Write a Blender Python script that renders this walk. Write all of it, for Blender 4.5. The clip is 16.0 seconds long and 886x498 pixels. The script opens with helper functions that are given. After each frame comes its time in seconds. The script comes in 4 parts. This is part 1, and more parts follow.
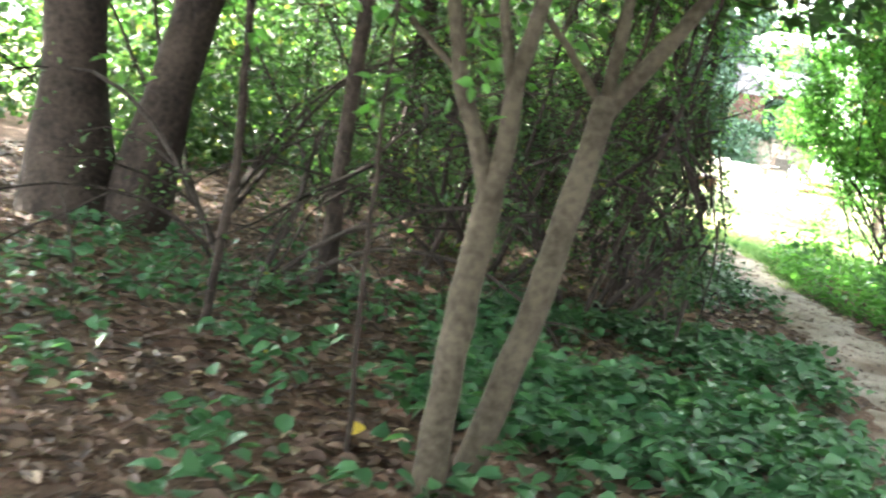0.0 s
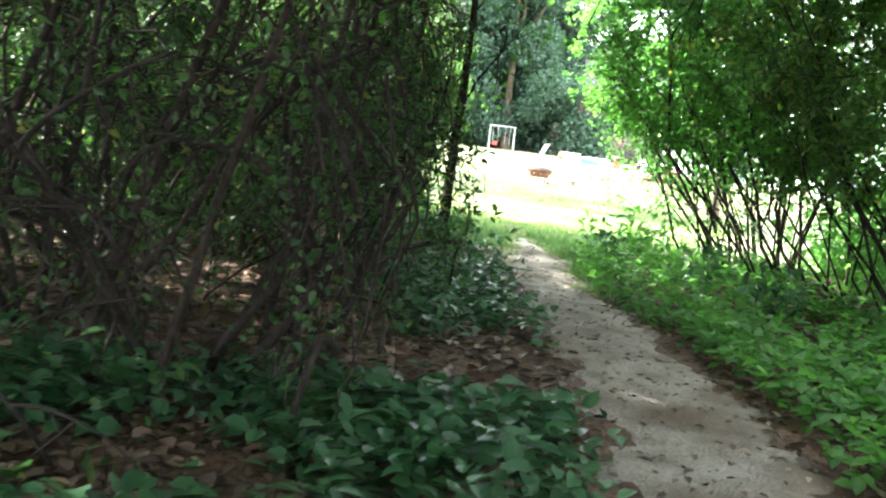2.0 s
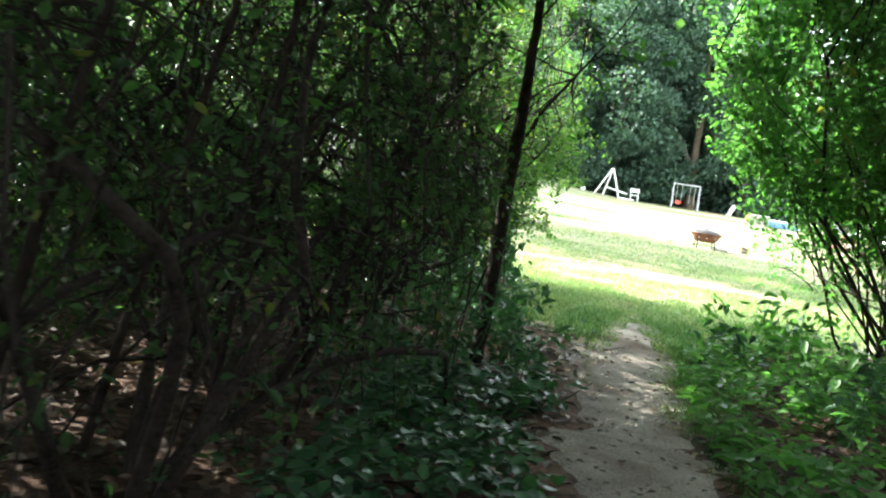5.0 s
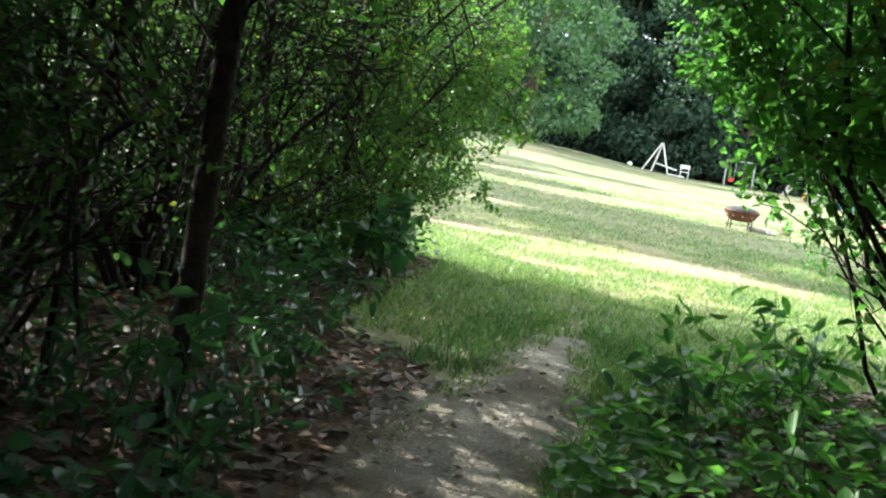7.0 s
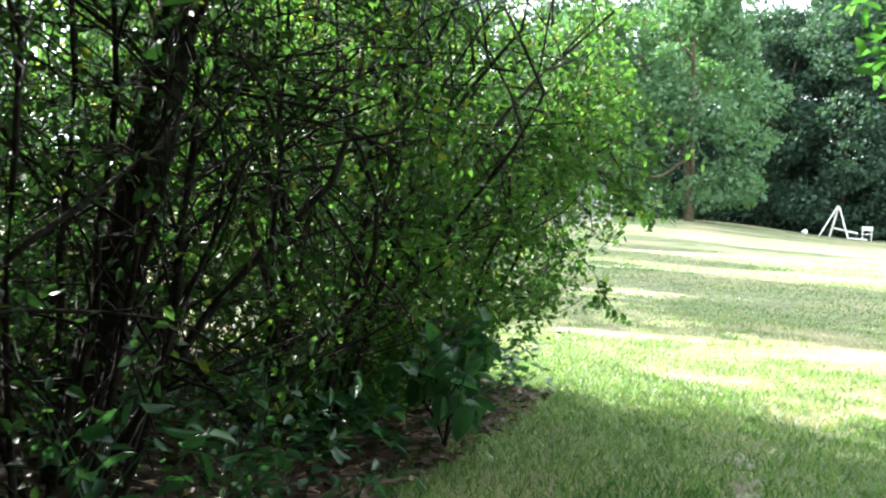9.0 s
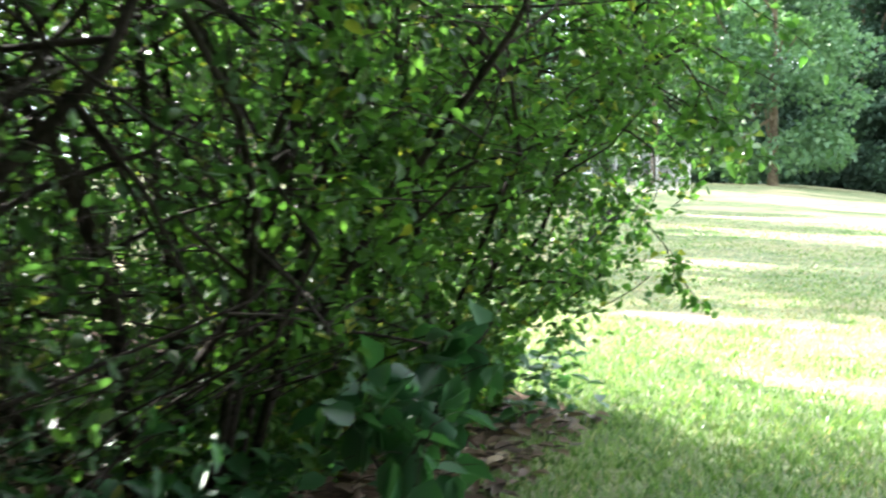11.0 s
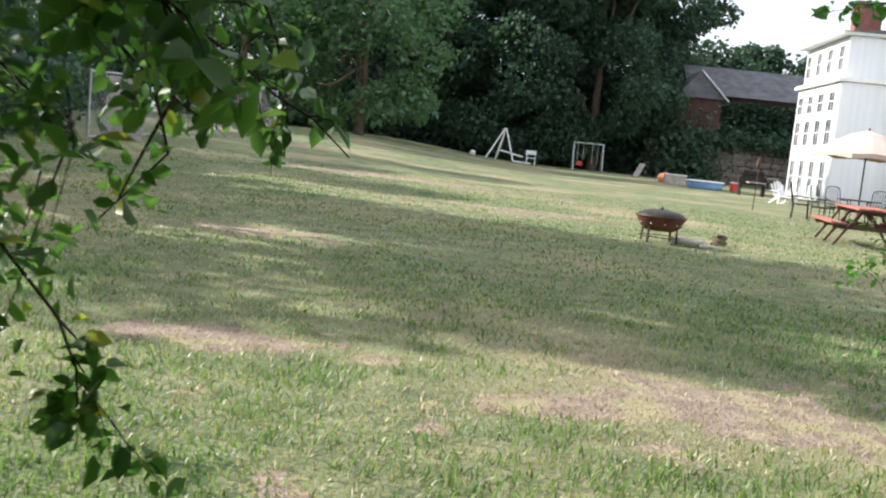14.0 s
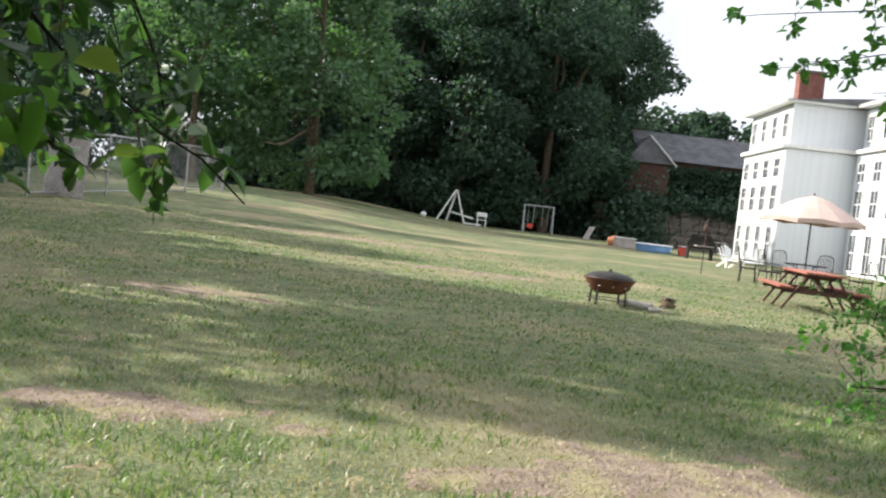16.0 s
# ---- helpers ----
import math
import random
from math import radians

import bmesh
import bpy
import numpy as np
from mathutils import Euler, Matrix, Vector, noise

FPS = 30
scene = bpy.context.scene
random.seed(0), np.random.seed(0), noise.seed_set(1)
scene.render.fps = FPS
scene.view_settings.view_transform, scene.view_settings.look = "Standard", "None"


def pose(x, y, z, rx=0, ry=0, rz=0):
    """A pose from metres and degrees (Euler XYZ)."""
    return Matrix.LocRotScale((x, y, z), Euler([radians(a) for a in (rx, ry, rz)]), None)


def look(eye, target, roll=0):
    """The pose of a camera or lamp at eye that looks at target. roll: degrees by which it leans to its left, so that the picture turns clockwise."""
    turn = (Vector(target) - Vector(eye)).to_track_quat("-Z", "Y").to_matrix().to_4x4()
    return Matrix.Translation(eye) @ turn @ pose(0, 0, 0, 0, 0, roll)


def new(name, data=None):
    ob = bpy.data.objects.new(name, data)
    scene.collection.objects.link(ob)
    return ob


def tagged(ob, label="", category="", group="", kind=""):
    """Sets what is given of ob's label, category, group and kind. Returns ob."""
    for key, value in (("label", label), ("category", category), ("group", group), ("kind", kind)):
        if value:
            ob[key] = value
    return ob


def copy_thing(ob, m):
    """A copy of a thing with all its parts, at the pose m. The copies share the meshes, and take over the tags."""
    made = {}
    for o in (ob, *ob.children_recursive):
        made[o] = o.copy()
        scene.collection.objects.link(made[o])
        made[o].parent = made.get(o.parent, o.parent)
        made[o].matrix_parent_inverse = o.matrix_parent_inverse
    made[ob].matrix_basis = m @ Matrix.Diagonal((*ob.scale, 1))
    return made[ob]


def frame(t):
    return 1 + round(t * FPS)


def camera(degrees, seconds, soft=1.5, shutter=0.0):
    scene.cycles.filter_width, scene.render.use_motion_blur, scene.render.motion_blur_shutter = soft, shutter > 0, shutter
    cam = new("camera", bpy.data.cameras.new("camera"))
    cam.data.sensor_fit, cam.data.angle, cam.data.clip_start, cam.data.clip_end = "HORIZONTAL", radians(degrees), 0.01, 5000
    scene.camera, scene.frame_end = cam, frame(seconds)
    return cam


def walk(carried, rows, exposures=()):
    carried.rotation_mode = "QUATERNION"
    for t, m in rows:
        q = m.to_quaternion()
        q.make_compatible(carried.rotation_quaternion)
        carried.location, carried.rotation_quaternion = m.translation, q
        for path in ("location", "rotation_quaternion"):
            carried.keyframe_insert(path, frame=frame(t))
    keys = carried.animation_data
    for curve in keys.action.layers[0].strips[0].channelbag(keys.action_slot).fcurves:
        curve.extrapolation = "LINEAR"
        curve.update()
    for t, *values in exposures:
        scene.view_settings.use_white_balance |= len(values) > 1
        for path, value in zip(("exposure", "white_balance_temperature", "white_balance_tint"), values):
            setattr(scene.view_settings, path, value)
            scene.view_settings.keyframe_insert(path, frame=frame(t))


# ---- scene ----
cam = camera(46.0, 16.0, 2.1, 0.3)
PATH = [
    (0, (-2.671, -16.823, 1.446), (-2.808, -14.848, 1.162), 9.8),
    (0.5, (-2.385, -16.086, 1.489), (-2.387, -14.107, 1.199), 10.1),
    (1, (-2.006, -15.38, 1.482), (-2.039, -13.409, 1.139), 11.6),
    (1.5, (-1.661, -14.553, 1.37), (-1.658, -12.575, 1.076), 8.8),
    (2, (-1.289, -13.76, 1.234), (-1.19, -11.776, 1.005), 7.1),
    (2.5, (-1.069, -13.309, 1.238), (-1.055, -11.318, 1.047), 9.6),
    (3, (-0.903, -12.857, 1.266), (-0.888, -10.867, 1.07), 7.4),
    (3.5, (-0.717, -12.417, 1.285), (-0.777, -10.43, 1.064), 8.3),
    (4, (-0.627, -12.042, 1.3), (-0.867, -10.067, 1.092), 8.9),
    (4.5, (-0.447, -11.709, 1.295), (-0.711, -9.731, 1.149), 8.2),
    (4.7, (-0.385, -11.545, 1.327), (-0.641, -9.568, 1.172), 8.5),
    (6.8, (0.636, -7.882, 1.264), (0.224, -5.938, 1.019), 9.2),
    (7, (0.659, -7.684, 1.242), (0.293, -5.730, 1.006), 9.2),
    (7.5, (0.704, -7.199, 1.272), (0.287, -5.255, 1.033), 9.8),
    (8, (0.674, -6.757, 1.288), (0.077, -4.855, 1.086), 6.6),
    (8.5, (0.671, -5.992, 1.277), (0.030, -4.095, 1.200), 3.7),
    (10.8, (0.259, -3.501, 1.12), (-0.63, -1.716, 0.97), 0.1),
    (11, (0.229, -3.23, 1.125), (-0.602, -1.416, 0.988), 0.9),
    (11.5, (0.185, -2.575, 1.189), (-0.537, -0.718, 1.01), 2.9),
    (12, (0.038, -2.02, 1.187), (-0.65, -0.151, 1.008), 3.7),
    (12.5, (-0.019, -1.579, 1.191), (-0.654, 0.309, 1.005), 1.0),
    (13, (0.018, -1.195, 1.245), (-0.592, 0.699, 1.042), 2.5),
    (13.5, (0.03, -0.793, 1.267), (-0.292, 1.169, 1.054), 3.9),
    (14, (-0.084, -0.294, 1.235), (-0.153, 1.694, 1.026), 6.0),
    (14.5, (-0.066, -0.051, 1.145), (-0.191, 1.937, 0.965), 8.4),
    (15, (-0.071, -0.028, 1.17), (-0.229, 1.958, 0.999), 4.6),
    (15.5, (-0.029, 0.016, 1.249), (-0.119, 2.011, 1.125), 4.9),
    (16, (0.0, 0.064, 1.208), (0.01, 2.063, 1.126), 6.6),
]
EXPOSURES = [(0, 4.85, 6500, 9), (0.7, 4.85, 6500, 8), (1.5, 4.5, 6400, 7), (2.2, 3.9, 6250, 6), (3, 3.3, 6250, 6), (4, 3.55, 6200, 5), (4.7, 3.35, 6200, 5), (7, 2.35, 6150, 4), (8.5, 2.5, 6100, 4), (11, 2.9, 6150, 4), (12, 2.05, 6150, 6), (13, 1.62, 6150, 9), (14, 0.95, 6200, 13), (15.4, 0.95, 6300, 13), (16, 0.8, 6400, 12)]
walk(cam, [(t, look(eye, target, roll)) for t, eye, target, roll in PATH], EXPOSURES)

# ---- sky and sun ----
SUN_DIR = Vector((-0.88, 0.32, 0.52)).normalized()
world = bpy.data.worlds.new("sky")
scene.world = world
world.use_nodes = True
wt = world.node_tree
sky = wt.nodes.new("ShaderNodeTexSky")
sky.sky_type, sky.sun_disc = 'NISHITA', False
sky.sun_elevation = math.asin(SUN_DIR.z)
sky.sun_rotation = math.atan2(SUN_DIR.x, SUN_DIR.y)
sky.dust_density, sky.air_density = 3.0, 1.2
clouds = wt.nodes.new("ShaderNodeTexNoise")
clouds.inputs["Scale"].default_value, clouds.inputs["Detail"].default_value = 2.2, 6
cloud_ramp = wt.nodes.new("ShaderNodeValToRGB")
cloud_ramp.color_ramp.elements[0].position, cloud_ramp.color_ramp.elements[1].position = 0.20, 0.43
cloud_mix = wt.nodes.new("ShaderNodeMixRGB")
cloud_mix.inputs[2].default_value = (13.0, 13.6, 14.6, 1)
wt.links.new(clouds.outputs["Fac"], cloud_ramp.inputs[0])
wt.links.new(cloud_ramp.outputs[0], cloud_mix.inputs[0])
wt.links.new(sky.outputs[0], cloud_mix.inputs[1])
wt.links.new(cloud_mix.outputs[0], wt.nodes["Background"].inputs[0])
wt.nodes["Background"].inputs[1].default_value = 0.05
sun = new("sun", bpy.data.lights.new("sun", "SUN"))
sun.data.energy, sun.data.angle, sun.data.color = 5.0, radians(0.6), (1.0, 0.94, 0.84)
sun.matrix_world = look(SUN_DIR * 100, (0, 0, 0))


# ---- materials ----
def material(name, a, b, scale=6.0, rough=0.8, fine=60.0, bump=0.3, metal=0.0, c=None, patch=0.7):
    """Two colours mixed by noise at two scales, with a fine bump; c: a third colour in larger patches."""
    m = bpy.data.materials.new(name)
    m.use_nodes = True
    t = m.node_tree
    bsdf = t.nodes["Principled BSDF"]
    geo = t.nodes.new("ShaderNodeTexCoord")
    n1, n2 = t.nodes.new("ShaderNodeTexNoise"), t.nodes.new("ShaderNodeTexNoise")
    for n, s in ((n1, scale), (n2, fine)):
        n.inputs["Scale"].default_value, n.inputs["Detail"].default_value = s, 5
        t.links.new(geo.outputs["Object"], n.inputs["Vector"])
    add = t.nodes.new("ShaderNodeMath")
    add.operation = 'ADD'
    half = t.nodes.new("ShaderNodeMath")
    half.operation, half.inputs[1].default_value = 'MULTIPLY_ADD', 2.2
    half.inputs[2].default_value = -1.7
    t.links.new(n1.outputs["Fac"], add.inputs[0])
    t.links.new(n2.outputs["Fac"], add.inputs[1])
    t.links.new(add.outputs[0], half.inputs[0])
    mix = t.nodes.new("ShaderNodeMixRGB")
    mix.inputs[1].default_value, mix.inputs[2].default_value = (*a, 1), (*b, 1)
    t.links.new(half.outputs[0], mix.inputs[0])
    out = mix.outputs[0]
    if c:
        n3 = t.nodes.new("ShaderNodeTexNoise")
        n3.inputs["Scale"].default_value, n3.inputs["Detail"].default_value = patch, 4
        t.links.new(geo.outputs["Object"], n3.inputs["Vector"])
        ramp = t.nodes.new("ShaderNodeValToRGB")
        ramp.color_ramp.elements[0].position, ramp.color_ramp.elements[1].position = 0.48, 0.66
        t.links.new(n3.outputs["Fac"], ramp.inputs[0])
        mix2 = t.nodes.new("ShaderNodeMixRGB")
        mix2.inputs[2].default_value = (*c, 1)
        t.links.new(ramp.outputs[0], mix2.inputs[0])
        t.links.new(out, mix2.inputs[1])
        out = mix2.outputs[0]
    t.links.new(out, bsdf.inputs["Base Color"])
    bsdf.inputs["Roughness"].default_value, bsdf.inputs["Metallic"].default_value = rough, metal
    if rough > 0.82:
        bsdf.inputs["Specular IOR Level"].default_value = 0.15
    if bump:
        bp = t.nodes.new("ShaderNodeBump")
        bp.inputs["Strength"].default_value, bp.inputs["Distance"].default_value = bump, 0.02
        t.links.new(n2.outputs["Fac"], bp.inputs["Height"])
        t.links.new(bp.outputs[0], bsdf.inputs["Normal"])
    return m


def leaf_material(name, a, b, c=None, through_light=0.45, rough=0.45):
    """Leaves: colour varies leaf by leaf, light shines through the blade."""
    m = bpy.data.materials.new(name)
    m.use_nodes = True
    t = m.node_tree
    bsdf = t.nodes["Principled BSDF"]
    geo = t.nodes.new("ShaderNodeNewGeometry")
    ramp = t.nodes.new("ShaderNodeValToRGB")
    ramp.color_ramp.elements[0].color, ramp.color_ramp.elements[1].color = (*a, 1), (*b, 1)
    ramp.color_ramp.elements[1].position = 0.93
    if c:
        e = ramp.color_ramp.elements.new(0.98)
        e.color = (*c, 1)
    t.links.new(geo.outputs["Random Per Island"], ramp.inputs[0])
    t.links.new(ramp.outputs[0], bsdf.inputs["Base Color"])
    bsdf.inputs["Roughness"].default_value = rough
    bsdf.inputs["Specular IOR Level"].default_value = 0.35
    tr = t.nodes.new("ShaderNodeBsdfTranslucent")
    bright = t.nodes.new("ShaderNodeMixRGB")
    bright.blend_type, bright.inputs[0].default_value = 'MULTIPLY', 1.0
    bright.inputs[2].default_value = (1.7, 2.05, 0.95, 1)
    t.links.new(ramp.outputs[0], bright.inputs[1])
    t.links.new(bright.outputs[0], tr.inputs[0])
    mix = t.nodes.new("ShaderNodeMixShader")
    mix.inputs[0].default_value = through_light
    t.links.new(bsdf.outputs[0], mix.inputs[1])
    t.links.new(tr.outputs[0], mix.inputs[2])
    t.links.new(mix.outputs[0], t.nodes["Material Output"].inputs["Surface"])
    return m


# leaf tones carry shade and sun: dark in the thicket, paler towards the lawn
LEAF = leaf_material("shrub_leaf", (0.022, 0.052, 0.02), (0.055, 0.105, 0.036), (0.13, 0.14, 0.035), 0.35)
LEAF_HALF_LIT = leaf_material("half_lit_leaf", (0.034, 0.078, 0.022), (0.085, 0.155, 0.042), (0.2, 0.2, 0.04), 0.5)
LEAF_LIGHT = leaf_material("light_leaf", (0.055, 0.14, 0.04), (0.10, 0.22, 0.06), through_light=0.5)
LEAF_FAR = leaf_material("far_leaf", (0.030, 0.064, 0.044), (0.056, 0.10, 0.066), through_light=0.25, rough=0.6)
LEAF_FAR_PALE = leaf_material("far_leaf_pale", (0.065, 0.13, 0.07), (0.12, 0.20, 0.105), through_light=0.3, rough=0.6)
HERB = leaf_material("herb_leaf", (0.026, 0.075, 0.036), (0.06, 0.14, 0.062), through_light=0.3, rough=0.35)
LITTER = leaf_material("dead_leaf", (0.042, 0.026, 0.02), (0.17, 0.112, 0.085), (0.36, 0.27, 0.2), 0.1, 0.55)
GRASS_BLADE = leaf_material("grass_blade", (0.06, 0.12, 0.038), (0.215, 0.275, 0.12), (0.38, 0.33, 0.21), 0.3)
VERGE = leaf_material("verge_grass", (0.035, 0.09, 0.028), (0.10, 0.19, 0.07), through_light=0.3)
STRAW = leaf_material("dry_grass", (0.30, 0.25, 0.17), (0.46, 0.39, 0.28), (0.18, 0.22, 0.08), 0.2)
BERRY = material("berry", (0.008, 0.006, 0.012), (0.03, 0.015, 0.03), 30, 0.3, 90, 0)
BARK = material("bark", (0.10, 0.075, 0.052), (0.20, 0.16, 0.11), 5, 0.9, 45, 0.7)
BARK_PALE = material("pale_bark", (0.036, 0.029, 0.020), (0.088, 0.074, 0.052), 5, 0.85, 30, 0.5)
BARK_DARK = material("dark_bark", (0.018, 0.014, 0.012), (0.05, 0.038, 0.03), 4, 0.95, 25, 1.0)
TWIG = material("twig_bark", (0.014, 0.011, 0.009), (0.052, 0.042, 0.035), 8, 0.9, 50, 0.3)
LAWN = material("lawn", (0.075, 0.105, 0.05), (0.225, 0.24, 0.125), 2.5, 0.9, 38, 1.0, c=(0.29, 0.245, 0.15), patch=0.25)
FLOOR = material("wood_floor", (0.045, 0.03, 0.022), (0.16, 0.10, 0.07), 5, 0.95, 40, 1.0)
DIRT = material("dirt", (0.18, 0.155, 0.13), (0.38, 0.335, 0.285), 4, 0.95, 60, 1.0, c=(0.15, 0.11, 0.08), patch=1.5)
WHITE_SIDING = material("white_siding", (0.72, 0.75, 0.80), (0.82, 0.84, 0.86), 0.6, 0.6, 4, 0)
WHITE_PAINT = material("white_paint", (0.68, 0.68, 0.66), (0.82, 0.82, 0.80), 3, 0.5, 40, 0.05)
GLASS_DARK = material("window_glass", (0.03, 0.035, 0.045), (0.07, 0.08, 0.10), 0.8, 0.08, 3, 0)
ROOF = material("grey_shingle", (0.10, 0.10, 0.105), (0.19, 0.19, 0.20), 1.5, 0.9, 14, 0.5)
BRICK = material("brick_red", (0.17, 0.075, 0.06), (0.27, 0.125, 0.10), 3, 0.9, 25, 0.5)
BROWN_WALL = material("brown_wall", (0.06, 0.035, 0.028), (0.11, 0.065, 0.05), 1, 0.9, 8, 0.3)
STONE = material("retaining_stone", (0.10, 0.085, 0.075), (0.24, 0.21, 0.18), 1.5, 0.95, 8, 0.8)
REDWOOD = material("redwood_stain", (0.26, 0.085, 0.055), (0.40, 0.15, 0.10), 4, 0.65, 40, 0.3)
DARKWOOD = material("dark_stain", (0.06, 0.03, 0.022), (0.13, 0.06, 0.045), 4, 0.75, 40, 0.3)
RUST = material("rusty_steel", (0.09, 0.035, 0.024), (0.22, 0.085, 0.05), 6, 0.75, 40, 0.4, 0.3)
BLACK = material("black_metal", (0.015, 0.014, 0.014), (0.05, 0.045, 0.04), 8, 0.55, 40, 0.2, 0.6)
GALV = material("galvanised_pipe", (0.32, 0.33, 0.33), (0.5, 0.5, 0.5), 8, 0.45, 40, 0.1, 0.8)
CANVAS = material("tan_canvas", (0.55, 0.41, 0.36), (0.66, 0.51, 0.45), 1.5, 0.85, 60, 0.2)
BIRCH = material("birch_bark", (0.35, 0.31, 0.25), (0.72, 0.68, 0.6), 8, 0.8, 40, 0.4)
RED_PLASTIC = material("red_plastic", (0.55, 0.05, 0.03), (0.65, 0.08, 0.05), 3, 0.4, 20, 0)
BLUE_TARP = material("blue_tarp", (0.12, 0.25, 0.50), (0.22, 0.40, 0.65), 3, 0.5, 20, 0.2)
ORANGE = material("orange_paint", (0.45, 0.13, 0.05), (0.6, 0.24, 0.10), 4, 0.5, 20, 0)
GREY_BOARD = material("weathered_board", (0.30, 0.26, 0.24), (0.55, 0.50, 0.47), 2.5, 0.85, 20, 0.3)
GREEN_SLATE = material("green_plastic", (0.05, 0.10, 0.06), (0.09, 0.15, 0.09), 4, 0.5, 20, 0)


# ---- mesh helpers ----
def fast_mesh(name, verts, faces):
    """A mesh from arrays: faces is an (n, k) array or a list of such arrays."""
    me = bpy.data.meshes.new(name)
    groups = [np.asarray(f, dtype=np.int32) for f in (faces if isinstance(faces, list) else [faces])]
    verts = np.asarray(verts, dtype=np.float32)
    loops = np.concatenate([g.ravel() for g in groups])
    sizes = np.concatenate([np.full(len(g), g.shape[1], dtype=np.int32) for g in groups])
    me.vertices.add(len(verts))
    me.vertices.foreach_set("co", verts.ravel())
    me.loops.add(len(loops))
    me.loops.foreach_set("vertex_index", loops)
    me.polygons.add(len(sizes))
    me.polygons.foreach_set("loop_start", np.concatenate([[0], np.cumsum(sizes)[:-1]]).astype(np.int32))
    me.update(calc_edges=True)
    me.validate()
    return me


def smooth(me):
    me.polygons.foreach_set("use_smooth", [True] * len(me.polygons))
    return me


def put(name, me, mat, parent=None, label="", kind=""):
    me.materials.append(mat)
    ob = new(name, me)
    if parent:
        ob.parent = parent
    return tagged(ob, label=label, kind=kind)


def part(name, bm, mat, parent, label=""):
    me = bpy.data.meshes.new(name)
    bm.to_mesh(me)
    bm.free()
    return put(name, me, mat, parent, label)


def thing(name, m, label, category, group="", kind=""):
    ob = new(name)
    ob.matrix_world = m
    return tagged(ob, label, category, group, kind)


def box(sx, sy, sz, at=(0, 0, 0), turn=None, bevel=0.0, bm=None):
    """A box of that size about its centre, with bevelled edges."""
    bm = bm or bmesh.new()
    m = Matrix.Translation(at) @ (turn or Matrix()) @ Matrix.Diagonal((sx, sy, sz, 1))
    made = bmesh.ops.create_cube(bm, size=1, matrix=m)
    if bevel:
        edges = {e for v in made["verts"] for e in v.link_edges}
        bmesh.ops.bevel(bm, geom=list(edges), offset=bevel, segments=2, affect='EDGES')
    return bm


def beam(a, b, w, d, bevel=0.006, bm=None):
    """A board from a to b."""
    a, b = Vector(a), Vector(b)
    turn = (b - a).to_track_quat('Z', 'Y').to_matrix().to_4x4()
    return box(w, d, (b - a).length, (a + b) / 2, turn, bevel, bm)


def tubes(lines, sides=6):
    """Verts and quads of tapered tubes along polylines [(points, radii), ...], with closed tips."""
    vs, fs, n = [], [], 0
    ang = np.arange(sides) * 2 * np.pi / sides
    for pts, rad in lines:
        pts, rad = np.asarray(pts, float), np.asarray(rad, float)
        d = np.gradient(pts, axis=0)
        d /= np.linalg.norm(d, axis=1)[:, None] + 1e-9
        ref = np.where(np.abs(d[:, 2:3]) > 0.9, [[1.0, 0, 0]], [[0, 0, 1.0]])
        u = np.cross(d, ref)
        u /= np.linalg.norm(u, axis=1)[:, None] + 1e-9
        w = np.cross(d, u)
        ring = pts[:, None] + rad[:, None, None] * (u[:, None] * np.cos(ang)[None, :, None] + w[:, None] * np.sin(ang)[None, :, None])
        k = len(pts)
        vs.append(ring.reshape(-1, 3))
        i, j = np.meshgrid(np.arange(k - 1), np.arange(sides), indexing="ij")
        j2 = (j + 1) % sides
        fs.append(np.stack([i * sides + j, i * sides + j2, (i + 1) * sides + j2, (i + 1) * sides + j], -1).reshape(-1, 4) + n)
        n += k * sides
    return np.concatenate(vs), np.concatenate(fs)


def pipe(name, lines, mat, parent, label="", sides=8):
    v, f = tubes(lines, sides)
    return put(name, smooth(fast_mesh(name, v, f)), mat, parent, label)


def leaf_mesh(name, at, size, rng, width=0.55, flat=0.5, droop=0.25, simple=False):
    """Folded, pointed leaves at the given places, turned at random; flat: how level they lie."""
    at = np.asarray(at, float)
    n = len(at)
    size = np.asarray(size) * rng.uniform(0.65, 1.25, n)
    nor = rng.normal(0, 1, (n, 3)) * (1 - flat)
    nor[:, 2] += np.sign(rng.uniform(-0.1, 1, n)) * flat * 1.4
    nor /= np.linalg.norm(nor, axis=1)[:, None] + 1e-9
    d = rng.normal(0, 1, (n, 3))
    d[:, 2] -= droop * 2
    d -= nor * np.sum(d * nor, 1)[:, None]
    d /= np.linalg.norm(d, axis=1)[:, None] + 1e-9
    s = np.cross(nor, d)
    if simple:
        shape = np.array([(0, 0, 0), (0.42, 0.5, 0.12), (1, 0, -0.12), (0.42, -0.5, 0.12)])
        face = np.array([(0, 1, 2), (0, 2, 3)])
    else:
        shape = np.array([(0, 0, 0), (0.25, 0.42, 0.10), (0.62, 0.44, 0.07), (1, 0, -0.16), (0.62, -0.44, 0.07), (0.25, -0.42, 0.10)])
        face = np.array([(0, 1, 2, 3), (0, 3, 4, 5)])
    k = len(shape)
    v = at[:, None] + size[:, None, None] * (shape[None, :, 0:1] * d[:, None] + width * shape[None, :, 1:2] * s[:, None] + shape[None, :, 2:3] * nor[:, None])
    f = (face[None] + (np.arange(n) * k)[:, None, None]).reshape(-1, face.shape[1])
    return fast_mesh(name, v.reshape(-1, 3), f)


